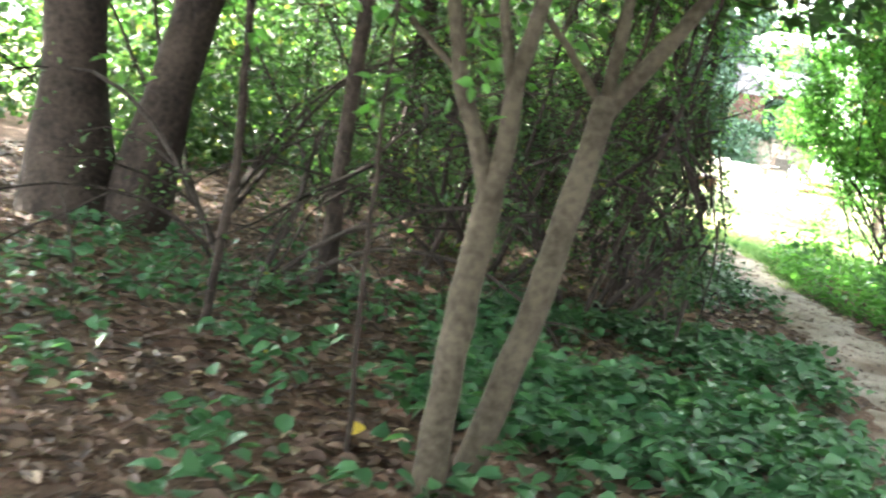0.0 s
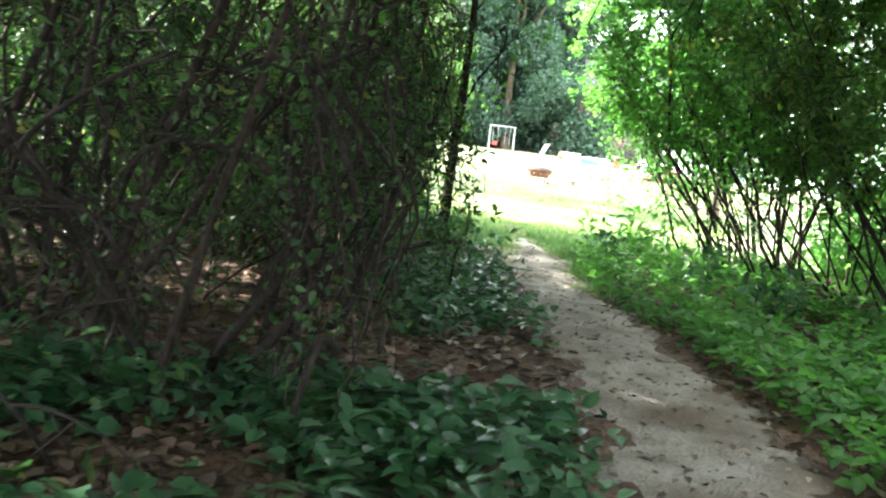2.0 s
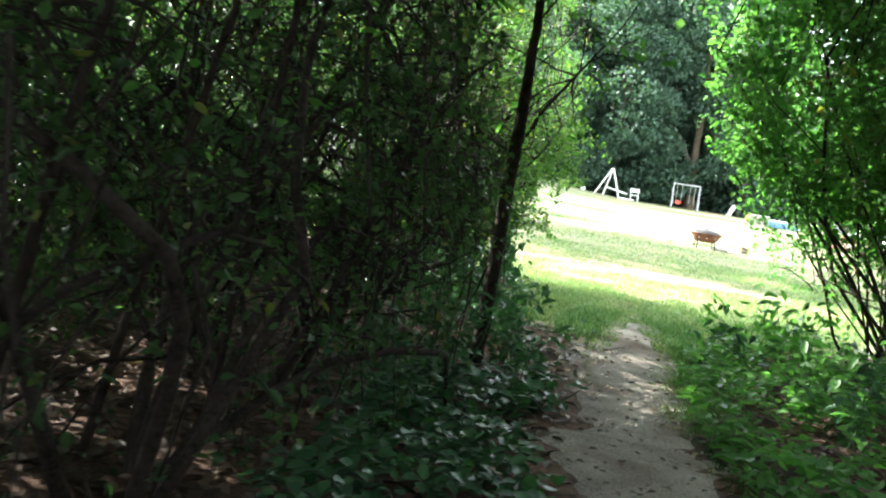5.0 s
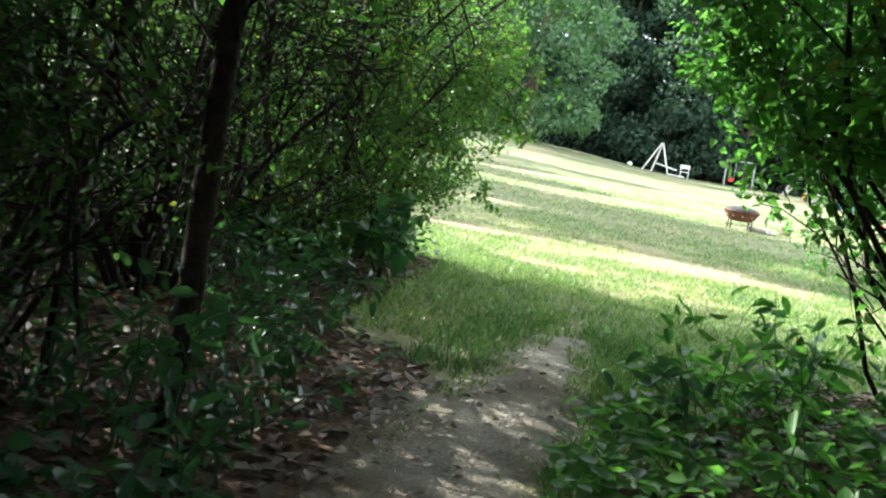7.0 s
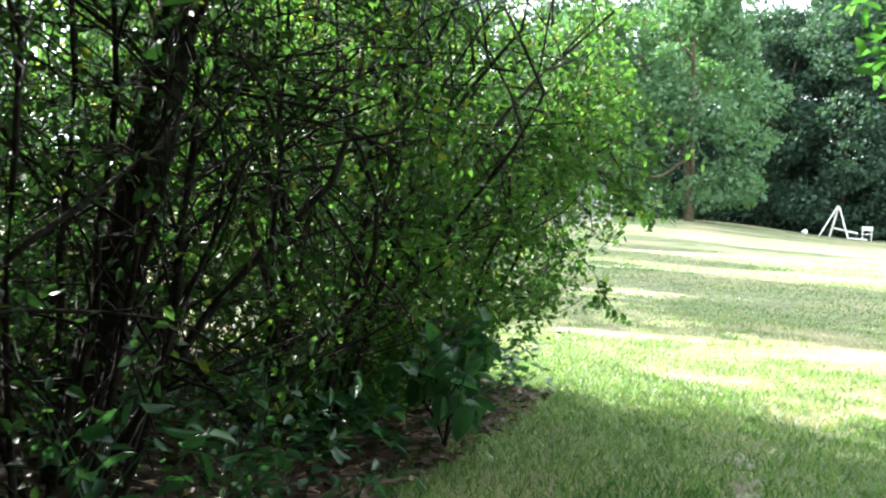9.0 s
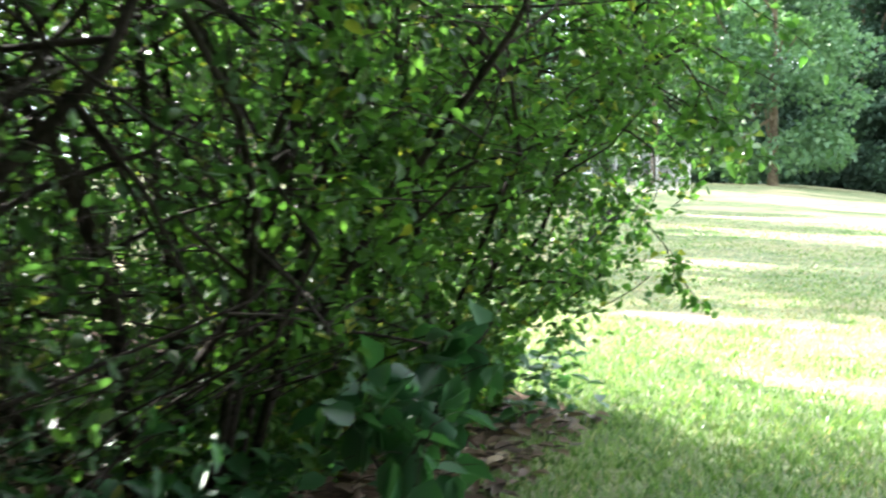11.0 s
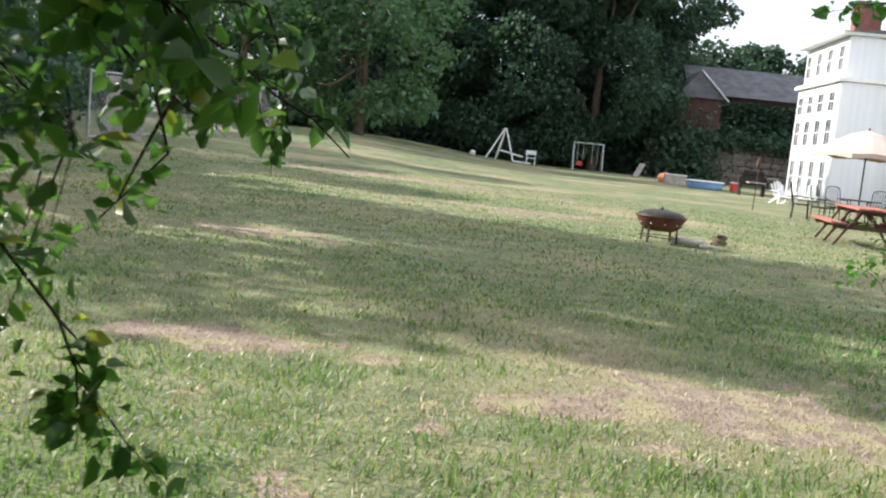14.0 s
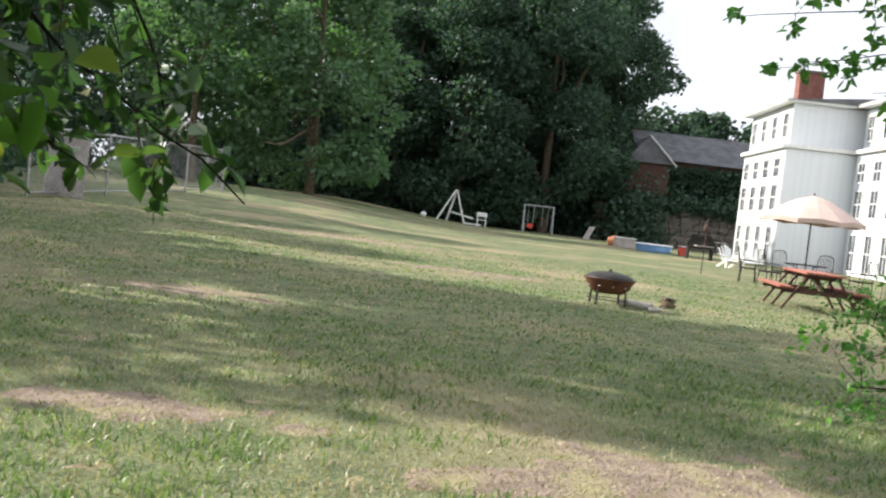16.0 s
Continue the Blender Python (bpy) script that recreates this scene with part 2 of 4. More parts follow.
def bough(rng, p, d, length, radius, bend=0.25, droop=0.0, segs=7):
    """One crooked branch: points and radii."""
    p, d = np.array(p, float), np.array(d, float)
    d /= np.linalg.norm(d)
    pts = [p.copy()]
    for i in range(segs):
        d = d + rng.normal(0, bend, 3) * 0.5
        d[2] -= droop * (i + 1) / segs
        d /= np.linalg.norm(d)
        p = p + d * length / segs
        pts.append(p.copy())
    return np.array(pts), radius * np.linspace(1, 0.3, segs + 1)


def sprouts(rng, line, count, length, radius, spread=1.0, droop=0.1, lo=0.25, bend=0.3, segs=5):
    """Side branches along a branch."""
    pts, rad = line
    out = []
    for _ in range(count):
        u = rng.uniform(lo, 1.0) * (len(pts) - 1)
        i = min(int(u), len(pts) - 2)
        p = pts[i] + (pts[i + 1] - pts[i]) * (u - i)
        axis = pts[i + 1] - pts[i]
        axis /= np.linalg.norm(axis) + 1e-9
        d = axis * 0.6 + rng.normal(0, 1, 3) * spread * 0.6
        out.append(bough(rng, p, d, length * rng.uniform(0.5, 1.2), min(radius, rad[i] * 0.8), bend, droop, segs))
    return out


def along(rng, lines, count, jitter):
    """Places scattered along branches, longer ones drawing more."""
    ends = np.array([rng.integers(0, len(lines)) for _ in range(count)])
    out = np.empty((count, 3))
    for k, e in enumerate(ends):
        pts = lines[e][0]
        u = rng.uniform(0.15, 1.0) * (len(pts) - 1)
        i = min(int(u), len(pts) - 2)
        out[k] = pts[i] + (pts[i + 1] - pts[i]) * (u - i)
    return out + rng.normal(0, jitter, (count, 3))


def shrub(seed, x, y, height, spread, stems, leaves, size, leaf, label, lean=(0, 0), radius=0.022, droop=0.12, twiggy=6, name="shrub", bark=None, keep=None, flat=0.45, bare_to=0.0, stool=0.22):
    """A many-stemmed shrub: each stem a part, fine twigs and leaves in one part each."""
    rng = np.random.default_rng(seed)
    top = thing(name, pose(x, y, 0), label, "shrub" if name == "shrub" else "tree", "shrubs along the path" if name == "shrub" else "")
    mains, twigs = [], []
    for _ in range(stems):
        a = rng.uniform(0, 2 * np.pi)
        d = (np.cos(a) * spread / height + lean[0], np.sin(a) * spread / height + lean[1], rng.uniform(0.75, 1.1))
        base = (np.cos(a) * rng.uniform(0.02, stool), np.sin(a) * rng.uniform(0.02, stool), -0.05)
        line = bough(rng, base, d, height * rng.uniform(0.75, 1.1), radius * rng.uniform(0.6, 1.3), 0.22, droop, 9)
        mains.append(line)
        second = sprouts(rng, line, twiggy, height * 0.38, radius * 0.4, 1.1, droop, 0.15)
        twigs += second
        for s in second:
            twigs += sprouts(rng, s, 4, height * 0.17, radius * 0.16, 1.2, droop * 1.5, 0.15, segs=4)
    def held(line):
        """Bends a branch back from the way that is walked; keep: (side, limit at y and z)."""
        if keep is None:
            return line
        pts = line[0].copy()
        over = keep[0] * (pts[:, 0] + x - keep[1](pts[:, 1] + y, pts[:, 2]))
        over = over + rng.uniform(0, 0.45)
        pts[:, 0] -= keep[0] * np.where(over > 0, over * rng.uniform(1.0, 1.5), 0)
        return pts, line[1]
    twigs = [held(l) for l in twigs]
    mains = [held(l) for l in mains]
    for l in mains:
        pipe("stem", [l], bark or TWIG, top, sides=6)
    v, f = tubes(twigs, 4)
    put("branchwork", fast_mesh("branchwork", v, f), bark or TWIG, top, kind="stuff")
    if leaves:
        at = along(rng, twigs, leaves, 0.05)
        at = at[rng.uniform(0, 1, leaves) < np.clip((at[:, 2] - bare_to + 0.3) / 0.4, 0.06, 1)]
        at[:, 2] = np.maximum(at[:, 2], 0.05)
        put("foliage", leaf_mesh("foliage", at, size, rng, flat=flat), leaf, top, kind="stuff")
    return top


def crown_tree(seed, x, y, height, crown, leaves, size, leaf, label, trunk=0.2, low=0.35, group="", bark=None, lean=(0, 0), clumps=40, z0=0.0, limbs=9, flare=1.35):
    """A tree: tapered trunk, limbs, and a crown of leaf clumps with gaps."""
    rng = np.random.default_rng(seed)
    top = thing("tree", pose(x, y, z0), label, "tree", group)
    line = bough(rng, (0, 0, -0.1), (lean[0], lean[1], 1), height * 0.85, trunk, 0.08, 0, 9)
    line[1][0] *= flare
    pipe("trunk", [line], bark or BARK, top, sides=10)
    heads, arms = [], []
    for _ in range(limbs):
        arm = sprouts(rng, line, 1, crown * 0.95, trunk * 0.45, 1.1, -0.05, low, segs=6)[0]
        arms.append(arm)
        pipe("limb", [arm], bark or BARK, top, sides=6)
    for k in range(clumps):
        a, b = rng.uniform(0, 2 * np.pi), rng.uniform(0, 1)
        rise = rng.uniform(low, 1.0)
        bulge = math.sin(math.pi * min(1, (rise - low) / (1 - low) * 0.8 + 0.18)) ** 0.6
        rr = crown * bulge * (0.35 + 0.65 * math.sqrt(b))
        tip = line[0][min(9, int(rise * 9))]
        heads.append((tip[0] * 0.6 + math.cos(a) * rr, tip[1] * 0.6 + math.sin(a) * rr, height * rise))
    heads = np.array(heads)
    pick = rng.integers(0, clumps, leaves)
    puff = rng.normal(0, 1, (leaves, 3))
    puff *= (rng.uniform(0.3, 1, leaves) ** 0.5 / (np.linalg.norm(puff, axis=1) + 1e-9))[:, None]
    at = heads[pick] + puff * crown * rng.uniform(0.22, 0.42, clumps)[pick][:, None] * np.array([1, 1, 0.75])
    at[:, 2] = np.maximum(at[:, 2], 0.3)
    put("crown", leaf_mesh("crown", at, size, rng, 0.7, 0.35, 0.3, simple=True), leaf, top, kind="stuff")
    return top


def wiggle(x, y, s):
    return np.array([noise.noise((float(a) * s, float(b) * s, 3.7)) for a, b in zip(np.ravel(x), np.ravel(y))]).reshape(np.shape(x))


def sheet(name, xs, ys, height, mat, label, category=""):
    X, Y = np.meshgrid(xs, ys, indexing="ij")
    Z = height(X, Y)
    a, b = X.shape
    i, j = np.meshgrid(np.arange(a - 1), np.arange(b - 1), indexing="ij")
    f = np.stack([i * b + j, (i + 1) * b + j, (i + 1) * b + j + 1, i * b + j + 1], -1).reshape(-1, 4)
    ob = put(name, smooth(fast_mesh(name, np.stack([X, Y, Z], -1).reshape(-1, 3), f)), mat)
    return tagged(ob, label, category or "ground", kind="structure")


# ---- ground ----
def spread_axis(lo, hi, step, far):
    inner = np.arange(lo, hi + step / 2, step)
    outer = np.geomspace(step * 2, far, 26)
    return np.concatenate([lo - outer[::-1], inner, hi + outer])


def path_mid(y):
    return np.interp(y, [-40, -24, -18, -14, -12, -10, -8.5, -7, -5.5, -4, -2.5, 0], [-9, -4.5, -1.9, -0.75, -0.25, 0.06, 0.18, 0.16, 0.07, 0.1, 0.26, 0.3])


def path_half(y):
    return np.interp(y, [-40, -12, -9, -7, -5, -3, -1.2, 0.2], [0.6, 0.56, 0.48, 0.43, 0.38, 0.34, 0.2, -0.05])


def ease(u):
    u = np.clip(u, 0, 1)
    return u * u * (3 - 2 * u)


def wood_depth(X, Y):
    """How far inside the wood a place lies; the lawn lies outside."""
    left = np.minimum(-1.15 + 0.95 * ease((-1.5 - Y) / 1.6) - X - np.maximum(0, Y - 1.6) * 1.4, 4)
    left = np.minimum(left, 2.4 - Y + 0.0 * X + np.maximum(0, -X - 3) * 0.15)
    right = np.minimum(X - 0.8 - np.maximum(0, Y + 4) * 0.35, -1.0 - Y)
    back = -5.2 - Y
    return np.maximum(np.maximum(left, right), back)


def rise(X, Y):
    """The lawn climbs gently to the north-west."""
    return 1.0 * ease((np.asarray(Y) - 10) / 60) * ease((4 - np.asarray(X)) / 14)


def ground_z(X, Y):
    return wiggle(X, Y, 0.35) * 0.03 + rise(X, Y)


sheet("ground", spread_axis(-12, 12, 0.5, 1500), spread_axis(-20, 90, 0.6, 1500), lambda X, Y: np.where((np.abs(X) < 60) & (np.abs(Y) < 90), ground_z(X, Y), rise(X, Y)), LAWN, "mown lawn with dry straw patches and open ground", "lawn")
sheet("ground_wood", np.arange(-24, 14.1, 0.2), np.arange(-34, 4.1, 0.2), lambda X, Y: ground_z(X, Y) + np.clip((wood_depth(X, Y) + wiggle(X, Y, 1.1) * 0.5) * 0.06, -0.05, 0.02), FLOOR, "woodland floor of brown leaf litter and soil", "ground")


def path_z(X, Y):
    d = (path_half(Y) + wiggle(X, Y, 1.6) * 0.2 + wiggle(X, Y, 5) * 0.16 - np.abs(X - path_mid(Y)))
    return ground_z(X, Y) + 0.012 + np.clip(d * 0.12, -0.08, 0.02) + wiggle(X, Y, 3.0) * 0.012 + wiggle(X, Y, 9.0) * 0.008


sheet("path", np.arange(-4, 1.8, 0.06), np.arange(-22, 0.3, 0.08), path_z, DIRT, "trodden bare dirt footpath with pebbles", "path")


def bare(X, Y):
    out = np.zeros(np.shape(X))
    for cx, cy, rx, ry in ((-1.5, 5.4, 0.8, 0.35), (1.5, 4.95, 1.15, 0.75), (-0.1, 2.9, 0.5, 0.25), (-2.6, 11, 1.2, 0.5), (0.3, 20, 2.0, 0.6), (-3, 27, 4, 0.8)):
        out = np.maximum(out, np.exp(-(((X - cx) / rx) ** 2 + ((Y - cy) / ry) ** 2)))
    return out


SOIL = material("bare_soil", (0.17, 0.13, 0.10), (0.34, 0.265, 0.21), 6, 0.95, 40, 1.0, c=(0.30, 0.27, 0.15), patch=3.0)
sheet("ground_bare", np.arange(-8, 4, 0.08), np.arange(2, 29, 0.12), lambda X, Y: ground_z(X, Y) + np.clip((bare(X, Y) - 0.5 + wiggle(X, Y, 2.2) * 0.7 + wiggle(X, Y, 6.0) * 0.5) * 0.06, -0.12, 0.008), SOIL, "worn bare soil patches in the lawn", "ground")
# ---- the wood: left side of the path ----
def left_limit(y, z):
    return np.interp(y, [-16, -12, -9, -7, -6, -5, -3, -1, 0.6, 1.4, 3], [-2.2, -1.5, -1.1, -0.7, -0.55, -0.6, -0.85, -0.88, -0.6, -0.58, -1.15]) + np.where(y < -1.8, -0.28 * np.clip(z - 0.85, 0, 1.6), np.interp(z, [0, 0.5, 0.7, 1.1, 1.6, 3], [-0.65, -0.5, -0.12, 0, 0.14, 0.2]))


def right_limit(y, z):
    return np.interp(y, [-12, -8, -5, -2, 0.5], [2.1, 1.8, 1.2, 0.45, 0.65]) + np.clip(2.0 - z, 0, 2.0) * 0.8


LEFT, RIGHT = (1, left_limit), (-1, right_limit)
BUSHY = "dense green leafy shrub with thin brown stems beside the dirt path"
TANGLE = "tangled half-bare shrub with many crooked brown stems"
for n, (x, y, h, sp, st, lv, kind) in enumerate((
        (-2.1, -9.3, 2.6, 1.7, 9, 2600, 0), (-3.0, -8.6, 3.0, 1.8, 9, 2200, 0), (-1.7, -7.9, 2.9, 1.5, 9, 4200, 0),
        (-3.3, -7.0, 3.4, 1.7, 9, 3000, 0), (-1.75, -6.3, 3.0, 1.35, 9, 6500, 0), (-2.5, -5.4, 3.6, 1.5, 8, 5000, 0),
        (-4.6, -6.0, 3.6, 1.8, 9, 3500, 0), (-1.9, -4.3, 3.2, 1.3, 9, 2600, 0), (-3.4, -3.6, 3.8, 1.7, 9, 4000, 0),
        (-2.0, -2.3, 3.3, 1.2, 10, 3000, 0), (-2.9, -1.2, 3.8, 1.5, 11, 3500, 0), (-1.95, -0.6, 3.4, 1.2, 11, 4200, 0),
        (-1.7, 0.55, 3.2, 1.15, 11, 12000, 1), (-2.8, 1.0, 3.6, 1.3, 10, 9000, 1), (-4.2, 0.2, 4.2, 1.7, 9, 4500, 1),
        (-4.4, -10.2, 3.0, 1.8, 8, 2200, 0), (-5.6, -7.2, 3.6, 1.9, 8, 3500, 0), (-5.0, -2.8, 4.0, 1.9, 8, 5000, 0))):
    # lawn-edge bushes take a lighter leaf that stands for light shining through
    shrub(100 + n, x, y, h, sp, st - 2 if y < -5.9 else st + (0 if kind else 3), int(lv * (1.6 if kind else 0.4 if y < -7.5 else 0.85)), 0.048 if kind else 0.05, LEAF_HALF_LIT if kind else LEAF, BUSHY if kind else TANGLE, radius=0.018 if kind else 0.026 if y < -5.9 else 0.02, keep=LEFT, droop=0.3 if y < -7.5 else 0.14, twiggy=5 if y < -5.9 else 7 if kind else 11)

bm = bmesh.new()
bmesh.ops.create_icosphere(bm, subdivisions=1, radius=0.0065)
BERRY_MESH = bpy.data.meshes.new("berry")
bm.to_mesh(BERRY_MESH)
bm.free()
BERRY_MESH.materials.append(BERRY)


# hanging spray of leaves and berries at the end of the thicket
def spray(seed, lines, leaves, size, label, berries=0, mat=None):
    rng = np.random.default_rng(seed)
    root = np.array(lines[0][0])
    top = thing("branch", pose(*root), label, "branch")
    boughs, twigs = [], []
    for pts in lines:
        pts = np.array(pts, float) - root
        u = np.linspace(0, len(pts) - 1, 12)
        line = np.stack([np.interp(u, np.arange(len(pts)), pts[:, k]) for k in range(3)], 1)
        line[1:-1] += rng.normal(0, 0.012, (10, 3))
        boughs.append((line, np.linspace(0.009, 0.002, 12)))
        twigs += sprouts(rng, boughs[-1], 14, 0.2, 0.0028, 1.0, 0.3, 0.2, segs=4)
    for l in boughs:
        pipe("bough", [l], TWIG, top, sides=6)
    v, f = tubes(twigs, 4)
    put("branchwork", fast_mesh("branchwork", v, f), TWIG, top, kind="stuff")
    put("foliage", leaf_mesh("foliage", along(rng, twigs, leaves, 0.02), size, rng, 0.6, 0.35, 0.5), mat or LEAF, top, kind="stuff")
    for _ in range(berries):
        tip = twigs[rng.integers(0, len(twigs))][0][-1]
        stalk = pipe("berry_stalk", [([tip, tip + np.array([0, 0, -0.03])], [0.0015, 0.001])], TWIG, top, sides=4)
        for _ in range(9):
            berry = new("berry", BERRY_MESH)
            berry.parent = stalk
            berry.location = Vector(tip) + Vector(rng.normal(0, 0.018, 3)) - Vector((0, 0, 0.02))
    return top


spray(7, [[(-1.6, 0.9, 1.5), (-1.25, 1.1, 1.35), (-1.12, 1.25, 1.1), (-1.05, 1.25, 0.8)],
          [(-1.6, 0.9, 1.7), (-1.15, 1.1, 1.55), (-1.08, 1.3, 1.25), (-1.0, 1.35, 0.95)]], 150, 0.055, "drooping leafy branch with clusters of black berries", 10)
spray(8, [[(-1.7, 1.9, 1.75), (-1.1, 2.2, 1.62), (-0.8, 2.3, 1.42), (-0.45, 2.45, 1.16)],
          [(-1.7, 1.9, 1.68), (-1.15, 2.25, 1.48), (-0.8, 2.3, 1.22)],
          [(-1.7, 1.9, 1.85), (-1.0, 2.2, 1.75), (-0.68, 2.3, 1.55), (-0.6, 2.3, 1.3)],
          [(-1.7, 1.9, 1.6), (-1.3, 2.1, 1.4), (-1.1, 2.2, 1.15)]], 420, 0.065, "overhanging leafy branch with dark berries", 5)
spray(10, [[(-1.5, 0.9, 1.9), (-1.0, 1.1, 1.85), (-0.65, 1.2, 1.7), (-0.3, 1.25, 1.5)],
           [(-1.5, 0.9, 1.8), (-1.0, 1.1, 1.65), (-0.75, 1.2, 1.5), (-0.5, 1.2, 1.3)],
           [(-1.5, 0.9, 2.0), (-1.0, 1.1, 2.0), (-0.55, 1.2, 1.9), (-0.22, 1.2, 1.68)],
           [(-1.6, 1.2, 1.4), (-1.2, 1.45, 1.3), (-0.98, 1.58, 1.0), (-0.73, 1.62, 0.62)]], 620, 0.058, "leafy branch arching out of the thicket over the lawn", 3, LEAF_HALF_LIT)
spray(9, [[(-1.15, -0.4, 0.0), (-1.1, -0.38, 0.4), (-1.0, -0.35, 0.56)], [(-1.15, -0.4, 0.0), (-1.2, -0.3, 0.42), (-1.12, -0.15, 0.6)],
          [(-1.15, -0.4, 0.0), (-1.25, -0.55, 0.4), (-1.15, -0.7, 0.58)], [(-1.15, -0.4, 0.0), (-1.05, -0.6, 0.35), (-0.95, -0.7, 0.46)]], 90, 0.15, "low broad-leaved weed in the shade of the thicket", 0, HERB)


# forked young trees by the path
def forked_tree(seed, lines, radii, label, leaves, bark, crown=0, reach=1.0):
    rng = np.random.default_rng(seed)
    root = np.array(lines[0][0])
    top = thing("young_tree", pose(*root), label, "tree", "young trees by the path")
    twigs = []
    for k, (pts, (r0, r1)) in enumerate(zip(lines, radii)):
        pts = np.array(pts, float) - root
        u = np.linspace(0, len(pts) - 1, 14)
        line = np.stack([np.interp(u, np.arange(len(pts)), pts[:, i]) for i in range(3)], 1)
        line[1:-1] += rng.normal(0, 0.003, (12, 3))
        rad = np.linspace(r0, r1, 14) * rng.uniform(0.97, 1.04, 14)
        pipe("trunk" if k == 0 else "limb", [(line, rad)], bark, top, sides=12)
        if k:
            twigs += sprouts(rng, (line, rad), 7, 0.9, 0.008, 1.1, 0.08, 0.4)
    fine = [t for w in twigs for t in sprouts(rng, w, 3, 0.4, 0.003, 1.2, 0.2, 0.2, segs=4)]
    v, f = tubes(twigs + fine, 5)
    put("branchwork", fast_mesh("branchwork", v, f), bark, top, kind="stuff")
    put("foliage", leaf_mesh("foliage", along(rng, fine, leaves, 0.05), 0.07, rng), LEAF_LIGHT, top, kind="stuff")
    # crown added overhead to hold sky light off the thicket floor
    if crown:
        heads = np.array(lines[1][-1], float) - root + rng.normal(0, 1, (14, 3)) * np.array([reach, reach, reach * 0.35]) + np.array([0, 0, 0.3 + reach * 0.5])
        at = heads[rng.integers(0, 14, crown)] + rng.normal(0, 0.3 * reach, (crown, 3))
        at = at[at[:, 2] + root[2] > 2.4]
        put("crown", leaf_mesh("crown", at, 0.13, rng, 0.7, 0.5, 0.2, simple=True), LEAF, top, kind="stuff")
    return top


forked_tree(21, [[(-2.84, -13.25, -0.1), (-2.83, -13.0, 0.7), (-2.80, -13.0, 1.14)],
                 [(-2.80, -13.0, 1.1), (-2.87, -13.0, 1.3), (-2.98, -13.0, 1.52), (-3.06, -13.0, 1.85), (-3.2, -12.85, 2.7), (-3.4, -12.6, 4.0)],
                 [(-2.80, -13.0, 1.1), (-2.77, -13.0, 1.3), (-2.78, -13.0, 1.58), (-2.72, -13.0, 1.88), (-2.6, -13.0, 2.8), (-2.5, -12.9, 4.2)],
                 [(-2.78, -13.0, 1.5), (-2.87, -13.0, 1.82), (-3.0, -13.1, 2.4), (-3.1, -13.2, 3.2)],
                 [(-3.0, -13.0, 1.55), (-3.25, -12.95, 1.75), (-3.45, -12.95, 1.98)]],
            [(0.064, 0.054), (0.040, 0.016), (0.044, 0.018), (0.025, 0.01), (0.015, 0.007)], "smooth grey-brown young tree with forked trunk", 900, BARK_PALE)
forked_tree(22, [[(-2.74, -13.05, -0.1), (-2.53, -12.75, 0.82), (-2.42, -12.5, 1.54)],
                 [(-2.42, -12.5, 1.49), (-2.22, -12.5, 1.8), (-2.06, -12.5, 2.07), (-1.7, -12.4, 2.8), (-1.5, -12.3, 3.6)],
                 [(-2.42, -12.5, 1.49), (-2.40, -12.5, 1.96), (-2.35, -12.4, 2.8), (-2.3, -12.3, 3.9)],
                 [(-2.44, -12.5, 1.52), (-2.58, -12.5, 1.69), (-2.74, -12.5, 1.87), (-3.0, -12.6, 2.2)]],
            [(0.062, 0.05), (0.042, 0.014), (0.03, 0.012), (0.022, 0.008)], "smooth grey-brown leaning young tree that forks", 900, BARK_PALE)
forked_tree(23, [[(-3.15, -13.0, -0.1), (-3.2, -13.0, 0.5), (-3.23, -13.0, 1.2)], [(-3.23, -13.0, 1.15), (-3.25, -13.0, 1.8), (-3.2, -12.9, 2.6)]],
            [(0.013, 0.010), (0.010, 0.004)], "thin straight sapling in the leaf litter", 160, BARK_DARK)
forked_tree(24, [[(-4.27, -11.4, -0.1), (-4.2, -11.4, 0.9), (-4.25, -11.4, 1.8)], [(-4.25, -11.4, 1.7), (-4.3, -11.4, 2.8), (-4.4, -11.3, 4.2)]],
            [(0.03, 0.024), (0.024, 0.01)], "thin dark leaning sapling among leaf litter", 500, BARK_DARK)
forked_tree(25, [[(-0.86, -4.35, -0.1), (-0.84, -4.3, 0.6), (-0.82, -4.3, 1.5)], [(-0.82, -4.3, 1.45), (-0.8, -4.3, 2.3), (-0.9, -4.2, 3.6)], [(-0.82, -4.3, 1.4), (-0.68, -4.28, 1.72), (-0.35, -4.2, 2.2)]],
            [(0.05, 0.042), (0.042, 0.016), (0.018, 0.006)], "slim dark-barked tree standing in the thicket", 300, BARK_DARK, 6000, 1.3)
forked_tree(26, [[(-2.37, -1.8, -0.1), (-2.03, -1.8, 1.17), (-1.8, -1.8, 2.16)], [(-1.8, -1.8, 2.1), (-1.6, -1.8, 3.2), (-1.45, -1.7, 4.6)]],
            [(0.095, 0.08), (0.08, 0.03)], "leaning brown tree trunk in the thicket", 500, BARK_DARK, 5000, 1.2)
forked_tree(27, [[(-1.5, -4.1, -0.1), (-1.42, -4.1, 0.8), (-1.3, -4.1, 1.6)], [(-1.3, -4.1, 1.55), (-1.22, -4.1, 2.4), (-1.2, -4.1, 3.4)]],
            [(0.024, 0.02), (0.02, 0.008)], "slim leaning brown tree in the thicket", 300, BARK_DARK, 6000, 1.3)

